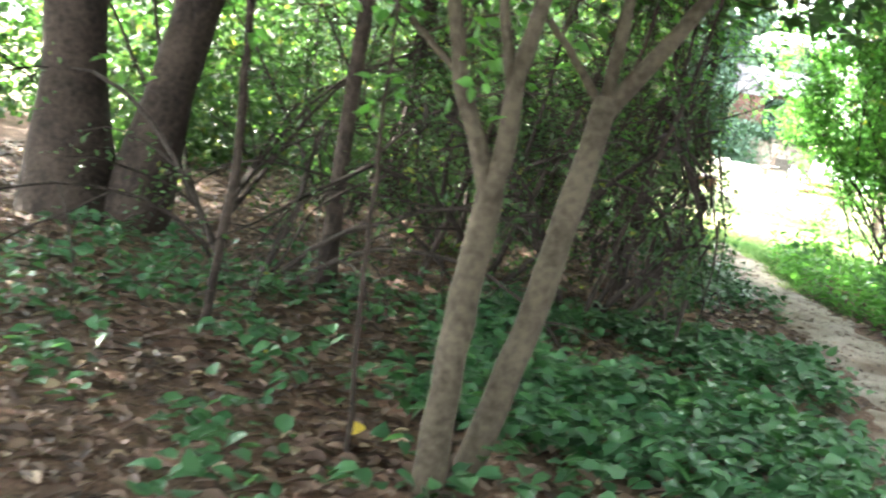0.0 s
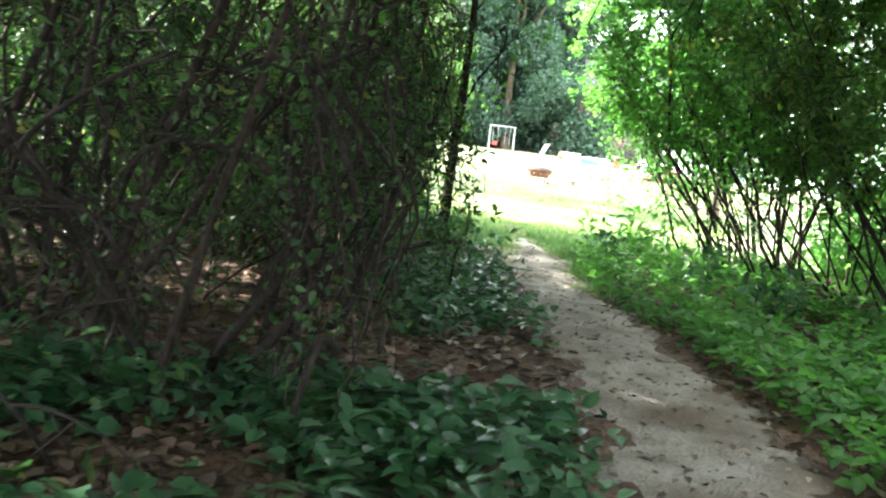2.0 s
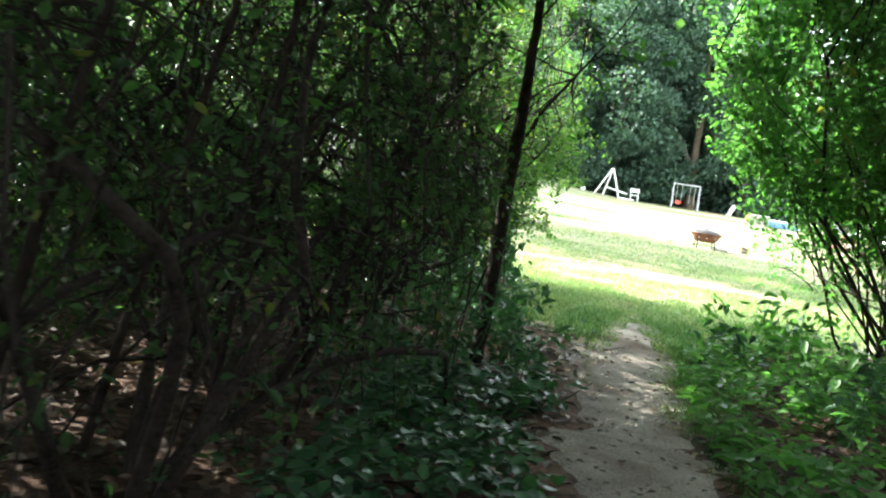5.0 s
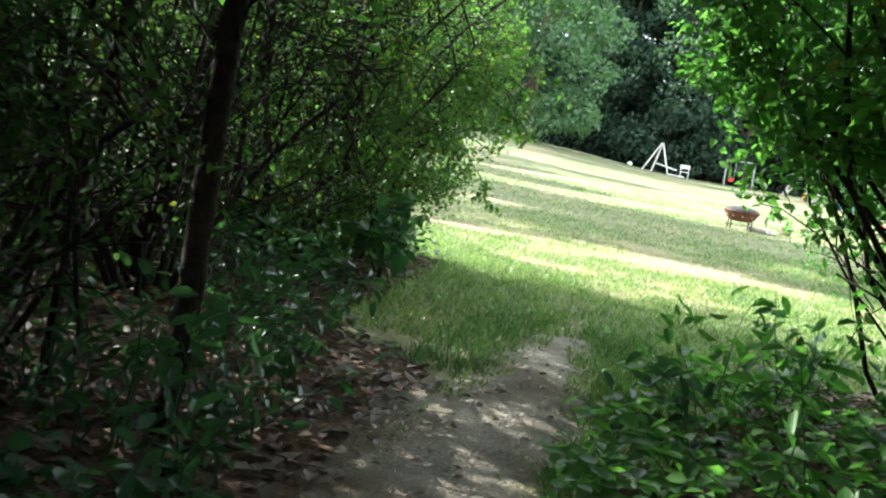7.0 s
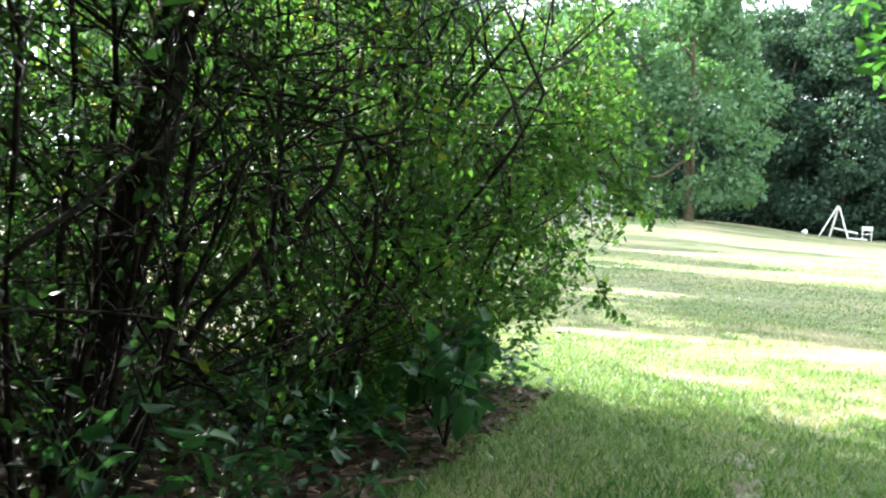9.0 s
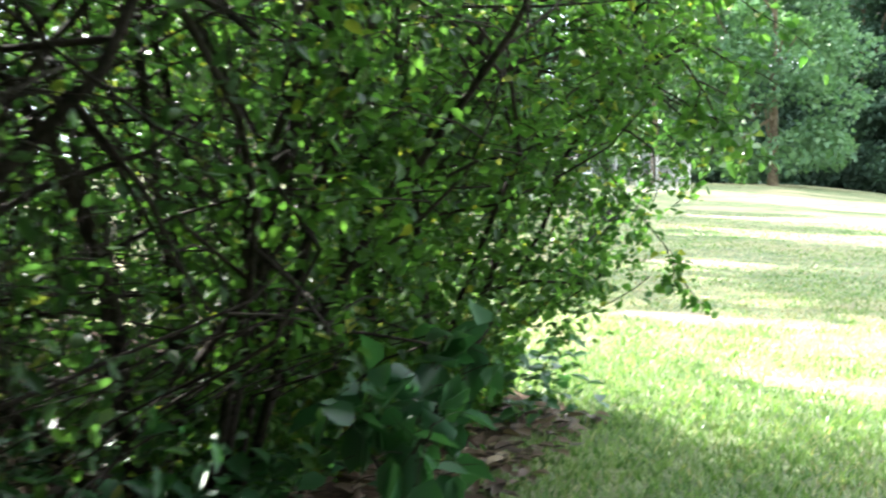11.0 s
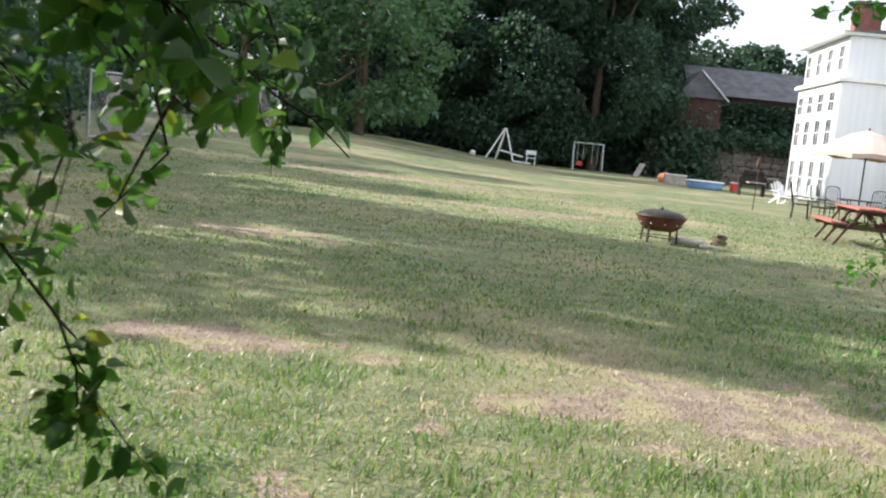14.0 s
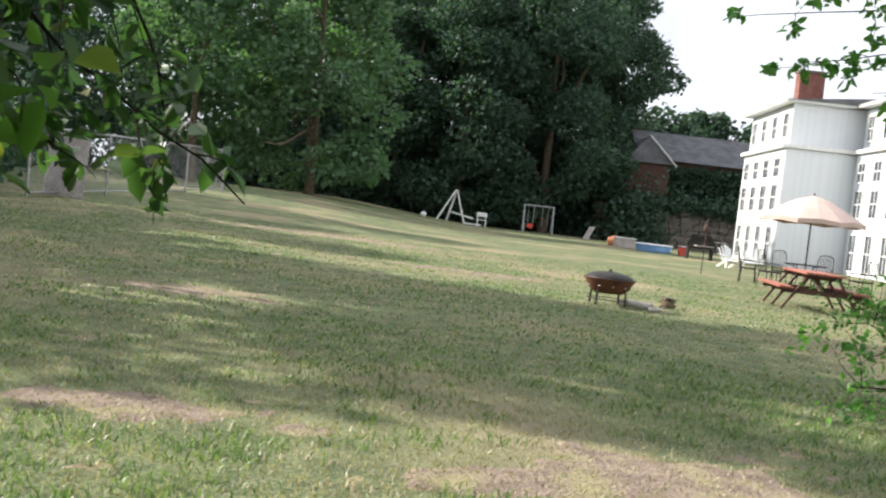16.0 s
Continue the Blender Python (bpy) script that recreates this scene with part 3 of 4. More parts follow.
for n, (x, y, dx, dy, r) in enumerate(((-2.6, -9.4, 0.5, 0.15, 0.026), (-2.2, -9.7, 0.45, -0.1, 0.022), (-1.9, -8.6, 0.25, 0.2, 0.024), (-2.9, -8.2, 0.6, 0.0, 0.03), (-2.0, -7.6, 0.35, 0.1, 0.02), (-3.4, -9.0, 0.5, 0.2, 0.028), (-1.7, -7.1, 0.12, 0.1, 0.022))):
    forked_tree(280 + n, [[(x, y, -0.1), (x + dx * 0.5, y + dy * 0.5, 0.8), (x + dx, y + dy, 1.7)], [(x + dx, y + dy, 1.65), (x + dx * 1.3, y + dy, 2.6), (x + dx * 1.4, y + dy, 3.6)],
                          [(x + dx * 0.6, y + dy * 0.6, 1.0), (x + dx * 1.1, y + dy + 0.1, 1.5), (x + dx * 1.25, y + dy + 0.2, 2.1)]],
                [(r, r * 0.7), (r * 0.7, r * 0.3), (r * 0.4, r * 0.2)], "dark leaning stem rising out of the thicket", 90, BARK_DARK, 3800, 1.3)

# dark double-trunked tree in the wood
def old_tree(seed, x, y, lean, r, label):
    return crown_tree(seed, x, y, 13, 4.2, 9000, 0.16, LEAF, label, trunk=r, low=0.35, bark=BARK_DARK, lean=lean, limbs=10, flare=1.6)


old_tree(31, -6.2, -8.9, (-0.06, 0.0), 0.27, "old dark-barked tree with rough trunk")
old_tree(32, -5.75, -8.8, (0.12, 0.0), 0.20, "old dark-barked tree leaning over leaf litter")

# taller trees added to roof the wood against light and close it behind, unseen
WOODS = "broad-leaved woodland tree with brown trunk, added for shade"
for n, (x, y, h, cr, tr) in enumerate((
        (-8, -5.5, 11, 3.6, 0.2), (-5.2, -15.5, 11, 3.0, 0.18), (-12, -8, 13, 4.2, 0.25), (-4.2, -4.6, 10, 4.2, 0.11),
        (-3.5, -21, 12, 4.2, 0.24), (2.6, -19, 12, 4, 0.2), (5.6, -14, 11, 3.6, 0.2), (6.4, -9, 11, 3.4, 0.2), (-3.9, -9.9, 10, 4.2, 0.06),
        (1.2, -24, 13, 4.5, 0.24), (-9, -19, 13, 4.4, 0.25), (5.2, -5.2, 10, 3.4, 0.16), (-16, -13, 13, 4.6, 0.25), (-17, -5, 13, 4.6, 0.25), (9, -17, 13, 4.6, 0.25), (-1.2, -18.6, 11, 3.8, 0.16))):
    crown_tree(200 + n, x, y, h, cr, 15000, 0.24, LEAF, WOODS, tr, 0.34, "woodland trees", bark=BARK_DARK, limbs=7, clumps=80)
# edge of the wood along the lawn, west side
for n, (x, y, h, cr) in enumerate(((-11, 12.3, 12, 3.0), (-12, 16.5, 13, 3.4), (-15.5, 19.5, 11, 3.0), (-19.5, 24.5, 8.5, 2.8), (-18, 28, 9.5, 3), (-21, 35.5, 10, 3.5), (-24, 42, 14, 4))):
    crown_tree(230 + n, x, y, h, cr, 11000, 0.26, LEAF, "leafy tree on the edge of the lawn", 0.2, 0.12, "trees along the lawn", limbs=8)

# ---- right side of the path ----
BRIGHT = "bright green shrub coloured as sunlit, with thin upright stems"
# sun is put into the leaf colour: brightest by the lawn, duller behind
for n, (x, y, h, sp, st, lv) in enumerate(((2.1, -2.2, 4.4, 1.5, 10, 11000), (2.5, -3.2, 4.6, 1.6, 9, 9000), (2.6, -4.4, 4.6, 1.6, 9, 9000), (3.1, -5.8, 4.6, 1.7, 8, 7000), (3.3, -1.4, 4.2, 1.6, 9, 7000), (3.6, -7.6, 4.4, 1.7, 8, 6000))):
    shrub(300 + n, x, y, h, sp * 0.75, st + 3, int(lv * (1.6 if y > -5 else 2.6)), 0.07, LEAF_LIGHT if y > -4 else LEAF_HALF_LIT, BRIGHT, lean=(-0.12, 0), radius=0.016, keep=RIGHT, droop=0.08, twiggy=6, bare_to=1.15, stool=0.6)


def weed(seed, x, y, h, leaves, size, label, mat=None):
    rng = np.random.default_rng(seed)
    top = thing("weed", pose(x, y, 0), label, "weed", "weeds by the path")
    stems = []
    for _ in range(5):
        d = (*(rng.normal(0, 0.45, 2)), 1)
        stems.append(bough(rng, (*(rng.normal(0, 0.06, 2)), -0.02), d, h * rng.uniform(0.7, 1.1), 0.006, 0.2, 0.1, 6))
        pipe("stem", [stems[-1]], HERB, top, sides=5)
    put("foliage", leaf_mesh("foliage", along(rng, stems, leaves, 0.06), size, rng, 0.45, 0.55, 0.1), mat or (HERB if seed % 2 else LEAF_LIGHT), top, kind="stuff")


for n, (x, y, h) in enumerate(((1.15, -2.5, 0.8), (1.0, -3.4, 0.55), (1.4, -3.8, 0.7), (1.4, -5.0, 0.6), (1.55, -2.3, 0.75), (1.7, -5.9, 0.5), (1.2, -1.7, 0.5), (1.7, -1.2, 0.6))):
    weed(400 + n, x, y, h, 70, 0.11, "leafy green weed beside the footpath")

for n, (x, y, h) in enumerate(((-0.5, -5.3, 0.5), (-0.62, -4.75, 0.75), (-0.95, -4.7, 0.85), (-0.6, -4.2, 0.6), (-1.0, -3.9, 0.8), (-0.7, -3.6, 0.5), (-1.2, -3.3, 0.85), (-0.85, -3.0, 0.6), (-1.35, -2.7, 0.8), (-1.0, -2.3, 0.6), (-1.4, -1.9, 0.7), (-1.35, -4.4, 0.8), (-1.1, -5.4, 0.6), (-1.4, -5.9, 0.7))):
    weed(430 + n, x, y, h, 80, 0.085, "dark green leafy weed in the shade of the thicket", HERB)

# ---- low cover ----
def scatter(rng, count, xs, ys, test):
    p = np.stack([rng.uniform(*xs, count), rng.uniform(*ys, count)], 1)
    return p[test(p[:, 0], p[:, 1])]


def clear_of_path(x, y, extra=0.0):
    return np.abs(x - path_mid(y)) > path_half(y) + extra


rng = np.random.default_rng(5)
p = scatter(rng, 60000, (-9, 3.5), (-16.5, 1.5), lambda x, y: (wood_depth(x, y) > -0.1) & clear_of_path(x, y, rng.uniform(-0.12, 0.2, len(x))))
at = np.column_stack([p, ground_z(p[:, 0], p[:, 1]) + 0.028 + rng.uniform(0, 0.02, len(p))])
tagged(put("leaf_litter", leaf_mesh("leaf_litter", at, 0.085, rng, 0.6, 0.8, 0.0), LITTER), "fallen dry brown leaves on the ground", "leaf litter", kind="stuff")
p = scatter(rng, 4500, (-3, 1.5), (-16, -2), lambda x, y: ~clear_of_path(x, y, 0.1))
at = np.column_stack([p, path_z(p[:, 0], p[:, 1]) + 0.01])
tagged(put("path_litter", leaf_mesh("path_litter", at, 0.045, rng, 0.6, 0.85, 0.0), LITTER), "small dry leaves and chips on the dirt path", "leaf litter", kind="stuff")


for n, (x, y) in enumerate(((-3.75, -12.0), (-3.15, -12.75))):
    r1 = np.random.default_rng(90 + n)
    tagged(put("fallen_leaf", leaf_mesh("fallen_leaf", [(x, y, 0.09)], 0.13, r1, 0.7, 0.8, 0), leaf_material("yellow_leaf", (0.5, 0.38, 0.06), (0.6, 0.45, 0.1))), "single yellow fallen leaf on the litter", "leaf")


def herb_patch(seed, count, xs, ys, test, low, high, size, label, mat=None):
    rng = np.random.default_rng(seed)
    p = scatter(rng, count, xs, ys, test)
    dens = wiggle(p[:, 0], p[:, 1], 1.3)
    p = p[dens > rng.uniform(-0.5, 0.15, len(p))]
    n = len(p)
    hub = np.column_stack([p, rng.uniform(low, high, n)])
    at = (hub[:, None] + rng.normal(0, 1, (n, 4, 3)) * np.array([0.06, 0.06, 0.025])).reshape(-1, 3)
    at[:, 2] = np.maximum(at[:, 2], 0.04)
    tagged(put("ground_cover", leaf_mesh("ground_cover", at, size, rng, 0.74, 0.72, 0.1), mat or HERB), label, "ground cover", kind="stuff")


herb_patch(51, 2600, (-3.0, 0.1), (-13.3, -9.3), lambda x, y: (path_mid(y) - path_half(y) - x > 0.02) & ((x > -2.3) | (y > -12.5)), 0.03, 0.17, 0.095, "low green leafy plants covering the path verge")
herb_patch(52, 800, (-6, -2), (-15, -9), lambda x, y: wood_depth(x, y) > 0, 0.05, 0.2, 0.09, "scattered low green plants in leaf litter")
# the paler leaf replaces sunlight that does not reach this verge
herb_patch(53, 2600, (0.4, 3), (-10, -2.0), lambda x, y: x - path_mid(y) - path_half(y) > 0.08, 0.05, 0.26, 0.085, "low green plants on the path verge, coloured as if sunlit", LEAF_LIGHT)
herb_patch(54, 700, (-1.2, -0.2), (-8, -5.2), lambda x, y: (path_mid(y) - path_half(y) - x > 0.05), 0.04, 0.22, 0.075, "small green plants at the foot of the thicket")
herb_patch(55, 700, (-2.4, -0.8), (-1.6, 1.8), lambda x, y: wood_depth(x, y) > 0.1, 0.04, 0.35, 0.085, "low leafy plants under the thicket")


def blades(name, seed, count, xs, ys, test, height, mat, label, wide=1.0):
    rng = np.random.default_rng(seed)
    p = scatter(rng, count, xs, ys, lambda x, y: test(x, y, rng))
    n = len(p)
    z = ground_z(p[:, 0], p[:, 1])
    a = rng.uniform(0, 2 * np.pi, n)
    h = height * rng.uniform(0.5, 1.3, n)
    w = rng.uniform(0.0025, 0.0055, n) * wide
    side = np.column_stack([np.cos(a), np.sin(a), np.zeros(n)])
    lean = rng.normal(0, 0.6, (n, 2))
    base = np.column_stack([p, z - 0.005])
    midp = base + np.column_stack([lean * h[:, None] * 0.35, h * 0.6])
    tip = base + np.column_stack([lean * h[:, None] * 1.0, h * 0.95])
    v = np.stack([base - side * w[:, None], base + side * w[:, None], midp + side * w[:, None] * 0.8, midp - side * w[:, None] * 0.8, tip], 1)
    k = np.arange(n)[:, None] * 5
    me = fast_mesh(name, v.reshape(-1, 3), [k + np.array([[0, 1, 2, 3]]), k + np.array([[3, 2, 4]])])
    tagged(put(name, me, mat), label, "grass", kind="stuff")


def dry(x, y):
    """Straw-coloured patches of the lawn."""
    return wiggle(x, y, 4.0) * 0.4 + wiggle(x, y, 0.55) * 0.8 + wiggle(x, y, 2.1) * 0.5 + bare(x, y) * 0.9 + 0.1 - 0.4 * ease((3.5 - y) / 3)


def near_lawn(x, y):
    return (wood_depth(x, y) < 0.12) & (np.abs(x) < 1.6 + np.maximum(0, y + 2) * 0.5) & clear_of_path(x, y, -0.15) & ((x > -0.15) | (y > -1.9))


blades("grass", 61, 420000, (-6, 6), (-5.5, 10), lambda x, y, r: near_lawn(x, y) & (dry(x, y) < r.uniform(-0.1, 0.45, len(x))) & (r.uniform(0, 1, len(x)) < np.clip(1.2 - y / 8.5, 0.0, 1)), 0.05, GRASS_BLADE, "short mown green grass")
blades("dry_grass", 62, 260000, (-6, 6), (-3, 10), lambda x, y, r: near_lawn(x, y) & (dry(x, y) > r.uniform(-0.15, 0.35, len(x))) & (r.uniform(0, 1, len(x)) < np.clip(1.2 - y / 8.5, 0.0, 1)), 0.03, STRAW, "dry straw-coloured grass on the lawn")
blades("long_grass", 63, 16000, (-1.4, 1.4), (-6.5, -0.5), lambda x, y, r: clear_of_path(x, y, 0.0) & ~clear_of_path(x, y, 0.45) & ((x > path_mid(y)) | (y > -2.6)), 0.09, VERGE, "longer green grass along the path edge")

blades("lawn_grass", 64, 130000, (-14, 12), (6, 30), lambda x, y, r: (np.abs(x) < 2 + y * 0.45) & (dry(x, y) < r.uniform(-0.2, 0.5, len(x))) & (r.uniform(0, 1, len(x)) < np.clip(1.6 - y / 22, 0, 1) * np.clip((y - 5) / 4, 0.2, 1)), 0.04, GRASS_BLADE, "mown grass tufts across the lawn", 2.2)
blades("lawn_straw", 65, 90000, (-14, 12), (6, 30), lambda x, y, r: (np.abs(x) < 2 + y * 0.45) & (dry(x, y) > r.uniform(-0.3, 0.3, len(x))) & (r.uniform(0, 1, len(x)) < np.clip(1.6 - y / 22, 0, 1) * np.clip((y - 5) / 4, 0.2, 1)), 0.03, STRAW, "dry grass tufts across the lawn", 2.2)

# ---- far trees ----
FAR = "tall dark broad-leaved tree behind the lawn"
for n, (x, y, h, cr, lv) in enumerate(((1, 84, 19, 6.5, 15000), (8, 83, 20, 6.5, 15000), (11.6, 89, 18, 4.6, 12000), (-5, 86, 17, 6, 11000), (4, 92, 23, 7, 9000), (-13, 88, 18, 6.5, 9000), (-22, 84, 18, 6.5, 9000), (-31, 76, 18, 7, 8000), (-28, 60, 15, 5.5, 8000), (-40, 66, 18, 7, 6000), (-9, 99, 22, 7, 6000), (-19, 99, 22, 7, 6000), (-34, 92, 22, 8, 6000), (-1, 100, 20, 6.5, 8000), (10, 101, 20, 6.5, 8000))):
    crown_tree(500 + n, x, y, h, cr, int(lv * 2.4), 0.38, LEAF_FAR, FAR, 0.4, 0.05, "trees behind the lawn", limbs=8, clumps=70, z0=float(rise(x, y)))
crown_tree(529, 13.0, 92, 22, 5.4, 22000, 0.38, LEAF_FAR, FAR, 0.4, 0.45, "trees behind the lawn", limbs=8, clumps=60)
for n, (x, y, h, cr, lv) in enumerate(((-8.5, 66, 15, 5.0, 14000), (-15.5, 64, 14, 4.5, 10000))):
    crown_tree(530 + n, x, y, h, cr, lv, 0.42, LEAF_FAR_PALE, "lighter green willow-like tree beside the lawn", 0.28, 0.08, "trees behind the lawn", limbs=8, clumps=60, z0=float(rise(x, y)))
for n, (x, y, h) in enumerate(((25, 125, 15), (31, 128, 16), (38, 130, 15), (46, 126, 14), (20, 122, 13))):
    crown_tree(550 + n, x, y, h, 5, 4000, 0.7, LEAF_FAR, "distant tree top behind the roofs", 0.3, 0.3, "distant trees", limbs=5, clumps=40)


def undergrowth(seed, x0, x1, y0, y1, count):
    rng = np.random.default_rng(seed)
    u = rng.uniform(0, 1, count)
    at = np.column_stack([x0 + (x1 - x0) * u + rng.normal(0, 0.8, count), y0 + (y1 - y0) * u + rng.normal(0, 1.2, count), np.abs(rng.normal(0, 2.0, count))])
    at[:, 2] += rise(at[:, 0], at[:, 1])
    tagged(put("undergrowth", leaf_mesh("undergrowth", at, 0.4, rng, 0.7, 0.35, 0.3, simple=True), LEAF_FAR), "dark undergrowth at the foot of the trees", "undergrowth", kind="stuff")


undergrowth(71, -24, 13, 82, 86, 30000)
undergrowth(73, 12.5, 16.5, 81, 81, 2500)
undergrowth(72, -30, -22, 84, 50, 9000)
undergrowth(74, -13, -22, 24, 50, 9000)

# undergrowth that closes the wood around, the outer belts added to keep skylight out
def brake(seed, x0, y0, x1, y1, count, high, size=0.16, wide=0.6, mat=None):
    rng = np.random.default_rng(seed)
    u = rng.uniform(0, 1, count)
    at = np.column_stack([x0 + (x1 - x0) * u + rng.normal(0, wide, count), y0 + (y1 - y0) * u + rng.normal(0, wide, count), np.abs(rng.normal(0, high, count))])
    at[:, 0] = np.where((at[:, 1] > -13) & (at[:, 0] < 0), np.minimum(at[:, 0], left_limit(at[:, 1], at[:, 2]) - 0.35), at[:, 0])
    tagged(put("undergrowth", leaf_mesh("undergrowth", at, size, rng, 0.7, 0.35, 0.3, simple=True), mat or LEAF), "dense leafy undergrowth filling the wood, partly added to block light", "undergrowth", kind="stuff")


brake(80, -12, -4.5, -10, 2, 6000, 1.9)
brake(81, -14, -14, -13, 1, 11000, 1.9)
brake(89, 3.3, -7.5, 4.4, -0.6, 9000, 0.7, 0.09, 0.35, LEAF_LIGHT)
# lies unseen behind the walk, only there to darken the wood
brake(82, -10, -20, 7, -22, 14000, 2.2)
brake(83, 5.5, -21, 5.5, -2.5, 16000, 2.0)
brake(86, -2.7, 0.0, -2.6, 2.0, 9000, 0.85, 0.05, 0.35, LEAF_HALF_LIT)
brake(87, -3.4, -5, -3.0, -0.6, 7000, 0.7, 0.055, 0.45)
brake(88, -1.5, -0.7, -1.4, 1.3, 9000, 0.8, 0.048, 0.2, LEAF_HALF_LIT)
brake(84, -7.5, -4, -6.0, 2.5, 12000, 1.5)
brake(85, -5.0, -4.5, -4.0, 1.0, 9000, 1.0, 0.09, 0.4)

# right-hand tree whose branch hangs over the lawn
spray(11, [[(4.8, 7.2, 3.2), (3.2, 6.8, 2.85), (2.3, 6.5, 2.68), (1.6, 6.5, 2.55)], [(4.8, 7.2, 3.0), (3.4, 6.6, 2.6), (2.5, 6.5, 2.42), (1.9, 6.5, 2.27)],
           [(4.8, 7.2, 2.7), (3.5, 6.6, 2.4), (2.5, 6.4, 2.18)], [(4.8, 7.2, 3.4), (3.2, 6.6, 3.0), (2.2, 6.4, 2.78)], [(4.8, 7.2, 2.4), (3.6, 6.6, 2.15), (2.7, 6.4, 1.98)],
           [(4.8, 7.2, 2.9), (3.5, 6.5, 2.75), (2.5, 6.5, 2.6)]], 1300, 0.07, "leafy green branch hanging over the lawn", 0, LEAF_LIGHT)
crown_tree(73, 5.3, 7.6, 6, 1.7, 5000, 0.09, LEAF_LIGHT, "small leafy tree on the lawn", 0.09, 0.45, limbs=7)
shrub(74, 3.75, 7.4, 1.2, 0.7, 6, 900, 0.07, LEAF_LIGHT, "low green shrub on the lawn", radius=0.01)


# ---- garden things ----
def ring(r0, z0, n, bm):
    return [bm.verts.new((math.cos(a) * r0, math.sin(a) * r0, z0)) for a in [2 * math.pi * k / n for k in range(n)]]


def lathe(profile, n=28, bm=None):
    """A turned shape from (radius, height) pairs."""
    bm = bm or bmesh.new()
    rows = [ring(r, z, n, bm) for r, z in profile]
    for a, b in zip(rows, rows[1:]):
        for k in range(n):
            bm.faces.new((a[k], a[(k + 1) % n], b[(k + 1) % n], b[k])).smooth = True
    return bm


def fire_pit(m):
    top = thing("fire_pit", m, "rusty round steel fire pit with domed mesh lid", "fire pit")
    bowl = part("bowl", lathe([(0.02, 0.17), (0.22, 0.18), (0.31, 0.25), (0.37, 0.36), (0.40, 0.40), (0.41, 0.405), (0.395, 0.39), (0.35, 0.34), (0.2, 0.22), (0.02, 0.21)]), RUST, top)
    for k in range(10):
        a = k * math.pi / 5
        part("cutout", lathe([(0.001, 0.0), (0.014, 0.0), (0.014, 0.006), (0.001, 0.006)], 10), BIRCH, bowl, "bright round cut-out").matrix_local = Matrix.Translation((math.cos(a) * 0.338, math.sin(a) * 0.338, 0.29)) @ Euler((0, radians(62), a)).to_matrix().to_4x4()
    part("lid", lathe([(0.375, 0.405), (0.36, 0.43), (0.27, 0.475), (0.14, 0.50), (0.03, 0.508), (0.02, 0.54), (0.001, 0.545)]), BLACK, top, "sooty black domed lid")
    for k in range(4):
        a = k * math.pi / 2 + 0.5
        part("leg", beam((math.cos(a) * 0.30, math.sin(a) * 0.30, 0.25), (math.cos(a) * 0.32, math.sin(a) * 0.32, 0.0), 0.035, 0.02), BLACK, top)
    pipe("foot_ring", [([(math.cos(a) * 0.315, math.sin(a) * 0.315, 0.09) for a in np.linspace(0, 2 * math.pi, 25)], [0.007] * 25)], BLACK, top)


fire_pit(pose(2.66, 15.95, 0.0, 0, 0, 20))


def log(name, a, b, r, bark, label):
    rng = np.random.default_rng(int(r * 1000))
    top = thing(name, Matrix.Translation(a), label, "log", "firewood")
    d = Vector(b) - Vector(a)
    u = np.linspace(0, 1, 8)[:, None]
    pts = np.array(d)[None] * u + rng.normal(0, 0.006, (8, 3))
    pipe("bark", [(pts, r * rng.uniform(0.92, 1.06, 8))], bark, top, sides=12)
    for k, end in ((0, "end"), (7, "end")):
        bm = lathe([(0.001, 0), (r * 0.9, 0), (r * 0.9, 0.01), (0.001, 0.01)], 12)
        part(end, bm, GREY_BOARD, top, "pale cut wood").matrix_local = Matrix.Translation(pts[k]) @ d.to_track_quat('Z', 'Y').to_matrix().to_4x4()


log("log", (2.86, 15.98, 0.06), (3.3, 15.72, 0.055), 0.055, BIRCH, "white birch log lying in the grass")
log("log", (3.2, 15.5, 0.03), (3.42, 15.62, 0.035), 0.03, BIRCH, "short split birch stick in the grass")
log("stump", (3.72, 16.55, 0.0), (3.74, 16.58, 0.15), 0.12, BARK, "short round cut log standing on the lawn")


def picnic_table(m):
    top = thing("picnic_table", m, "red-stained wooden picnic table with attached benches", "picnic table")
    L = 2.5
    for k in range(5):
        part("tabletop_board", box(0.14, L, 0.04, (-0.30 + k * 0.15, 0, 0.735), bevel=0.006), REDWOOD, top)
    for s in (-1, 1):
        for k in range(2):
            part("bench_board", box(0.135, L, 0.04, (s * (0.62 + k * 0.145), 0, 0.44), bevel=0.006), REDWOOD, top)
    for y in (-1.0, 0.0, 1.0):
        for s in (-1, 1):
            part("leg", beam((s * 0.26, y, 0.71), (s * 0.72, y, 0.0), 0.09, 0.04), DARKWOOD, top)
        part("crossbar", box(1.5, 0.04, 0.09, (0, y + 0.042, 0.375), bevel=0.005), DARKWOOD, top)
        part("top_brace", box(0.7, 0.04, 0.08, (0, y + 0.042, 0.67), bevel=0.005), DARKWOOD, top)
    for s in (-1, 1):
        part("side_rail", beam((0, s * 0.95, 0.38), (0, s * 0.25, 0.66), 0.04, 0.08), DARKWOOD, top)


picnic_table(pose(7.45, 20.75, 0, 0, 0, -8))
shrub(75, 8.35, 19.9, 0.75, 0.45, 6, 500, 0.09, LEAF_LIGHT, "potted leafy green plant beside the table", radius=0.008, name="garden_plant")


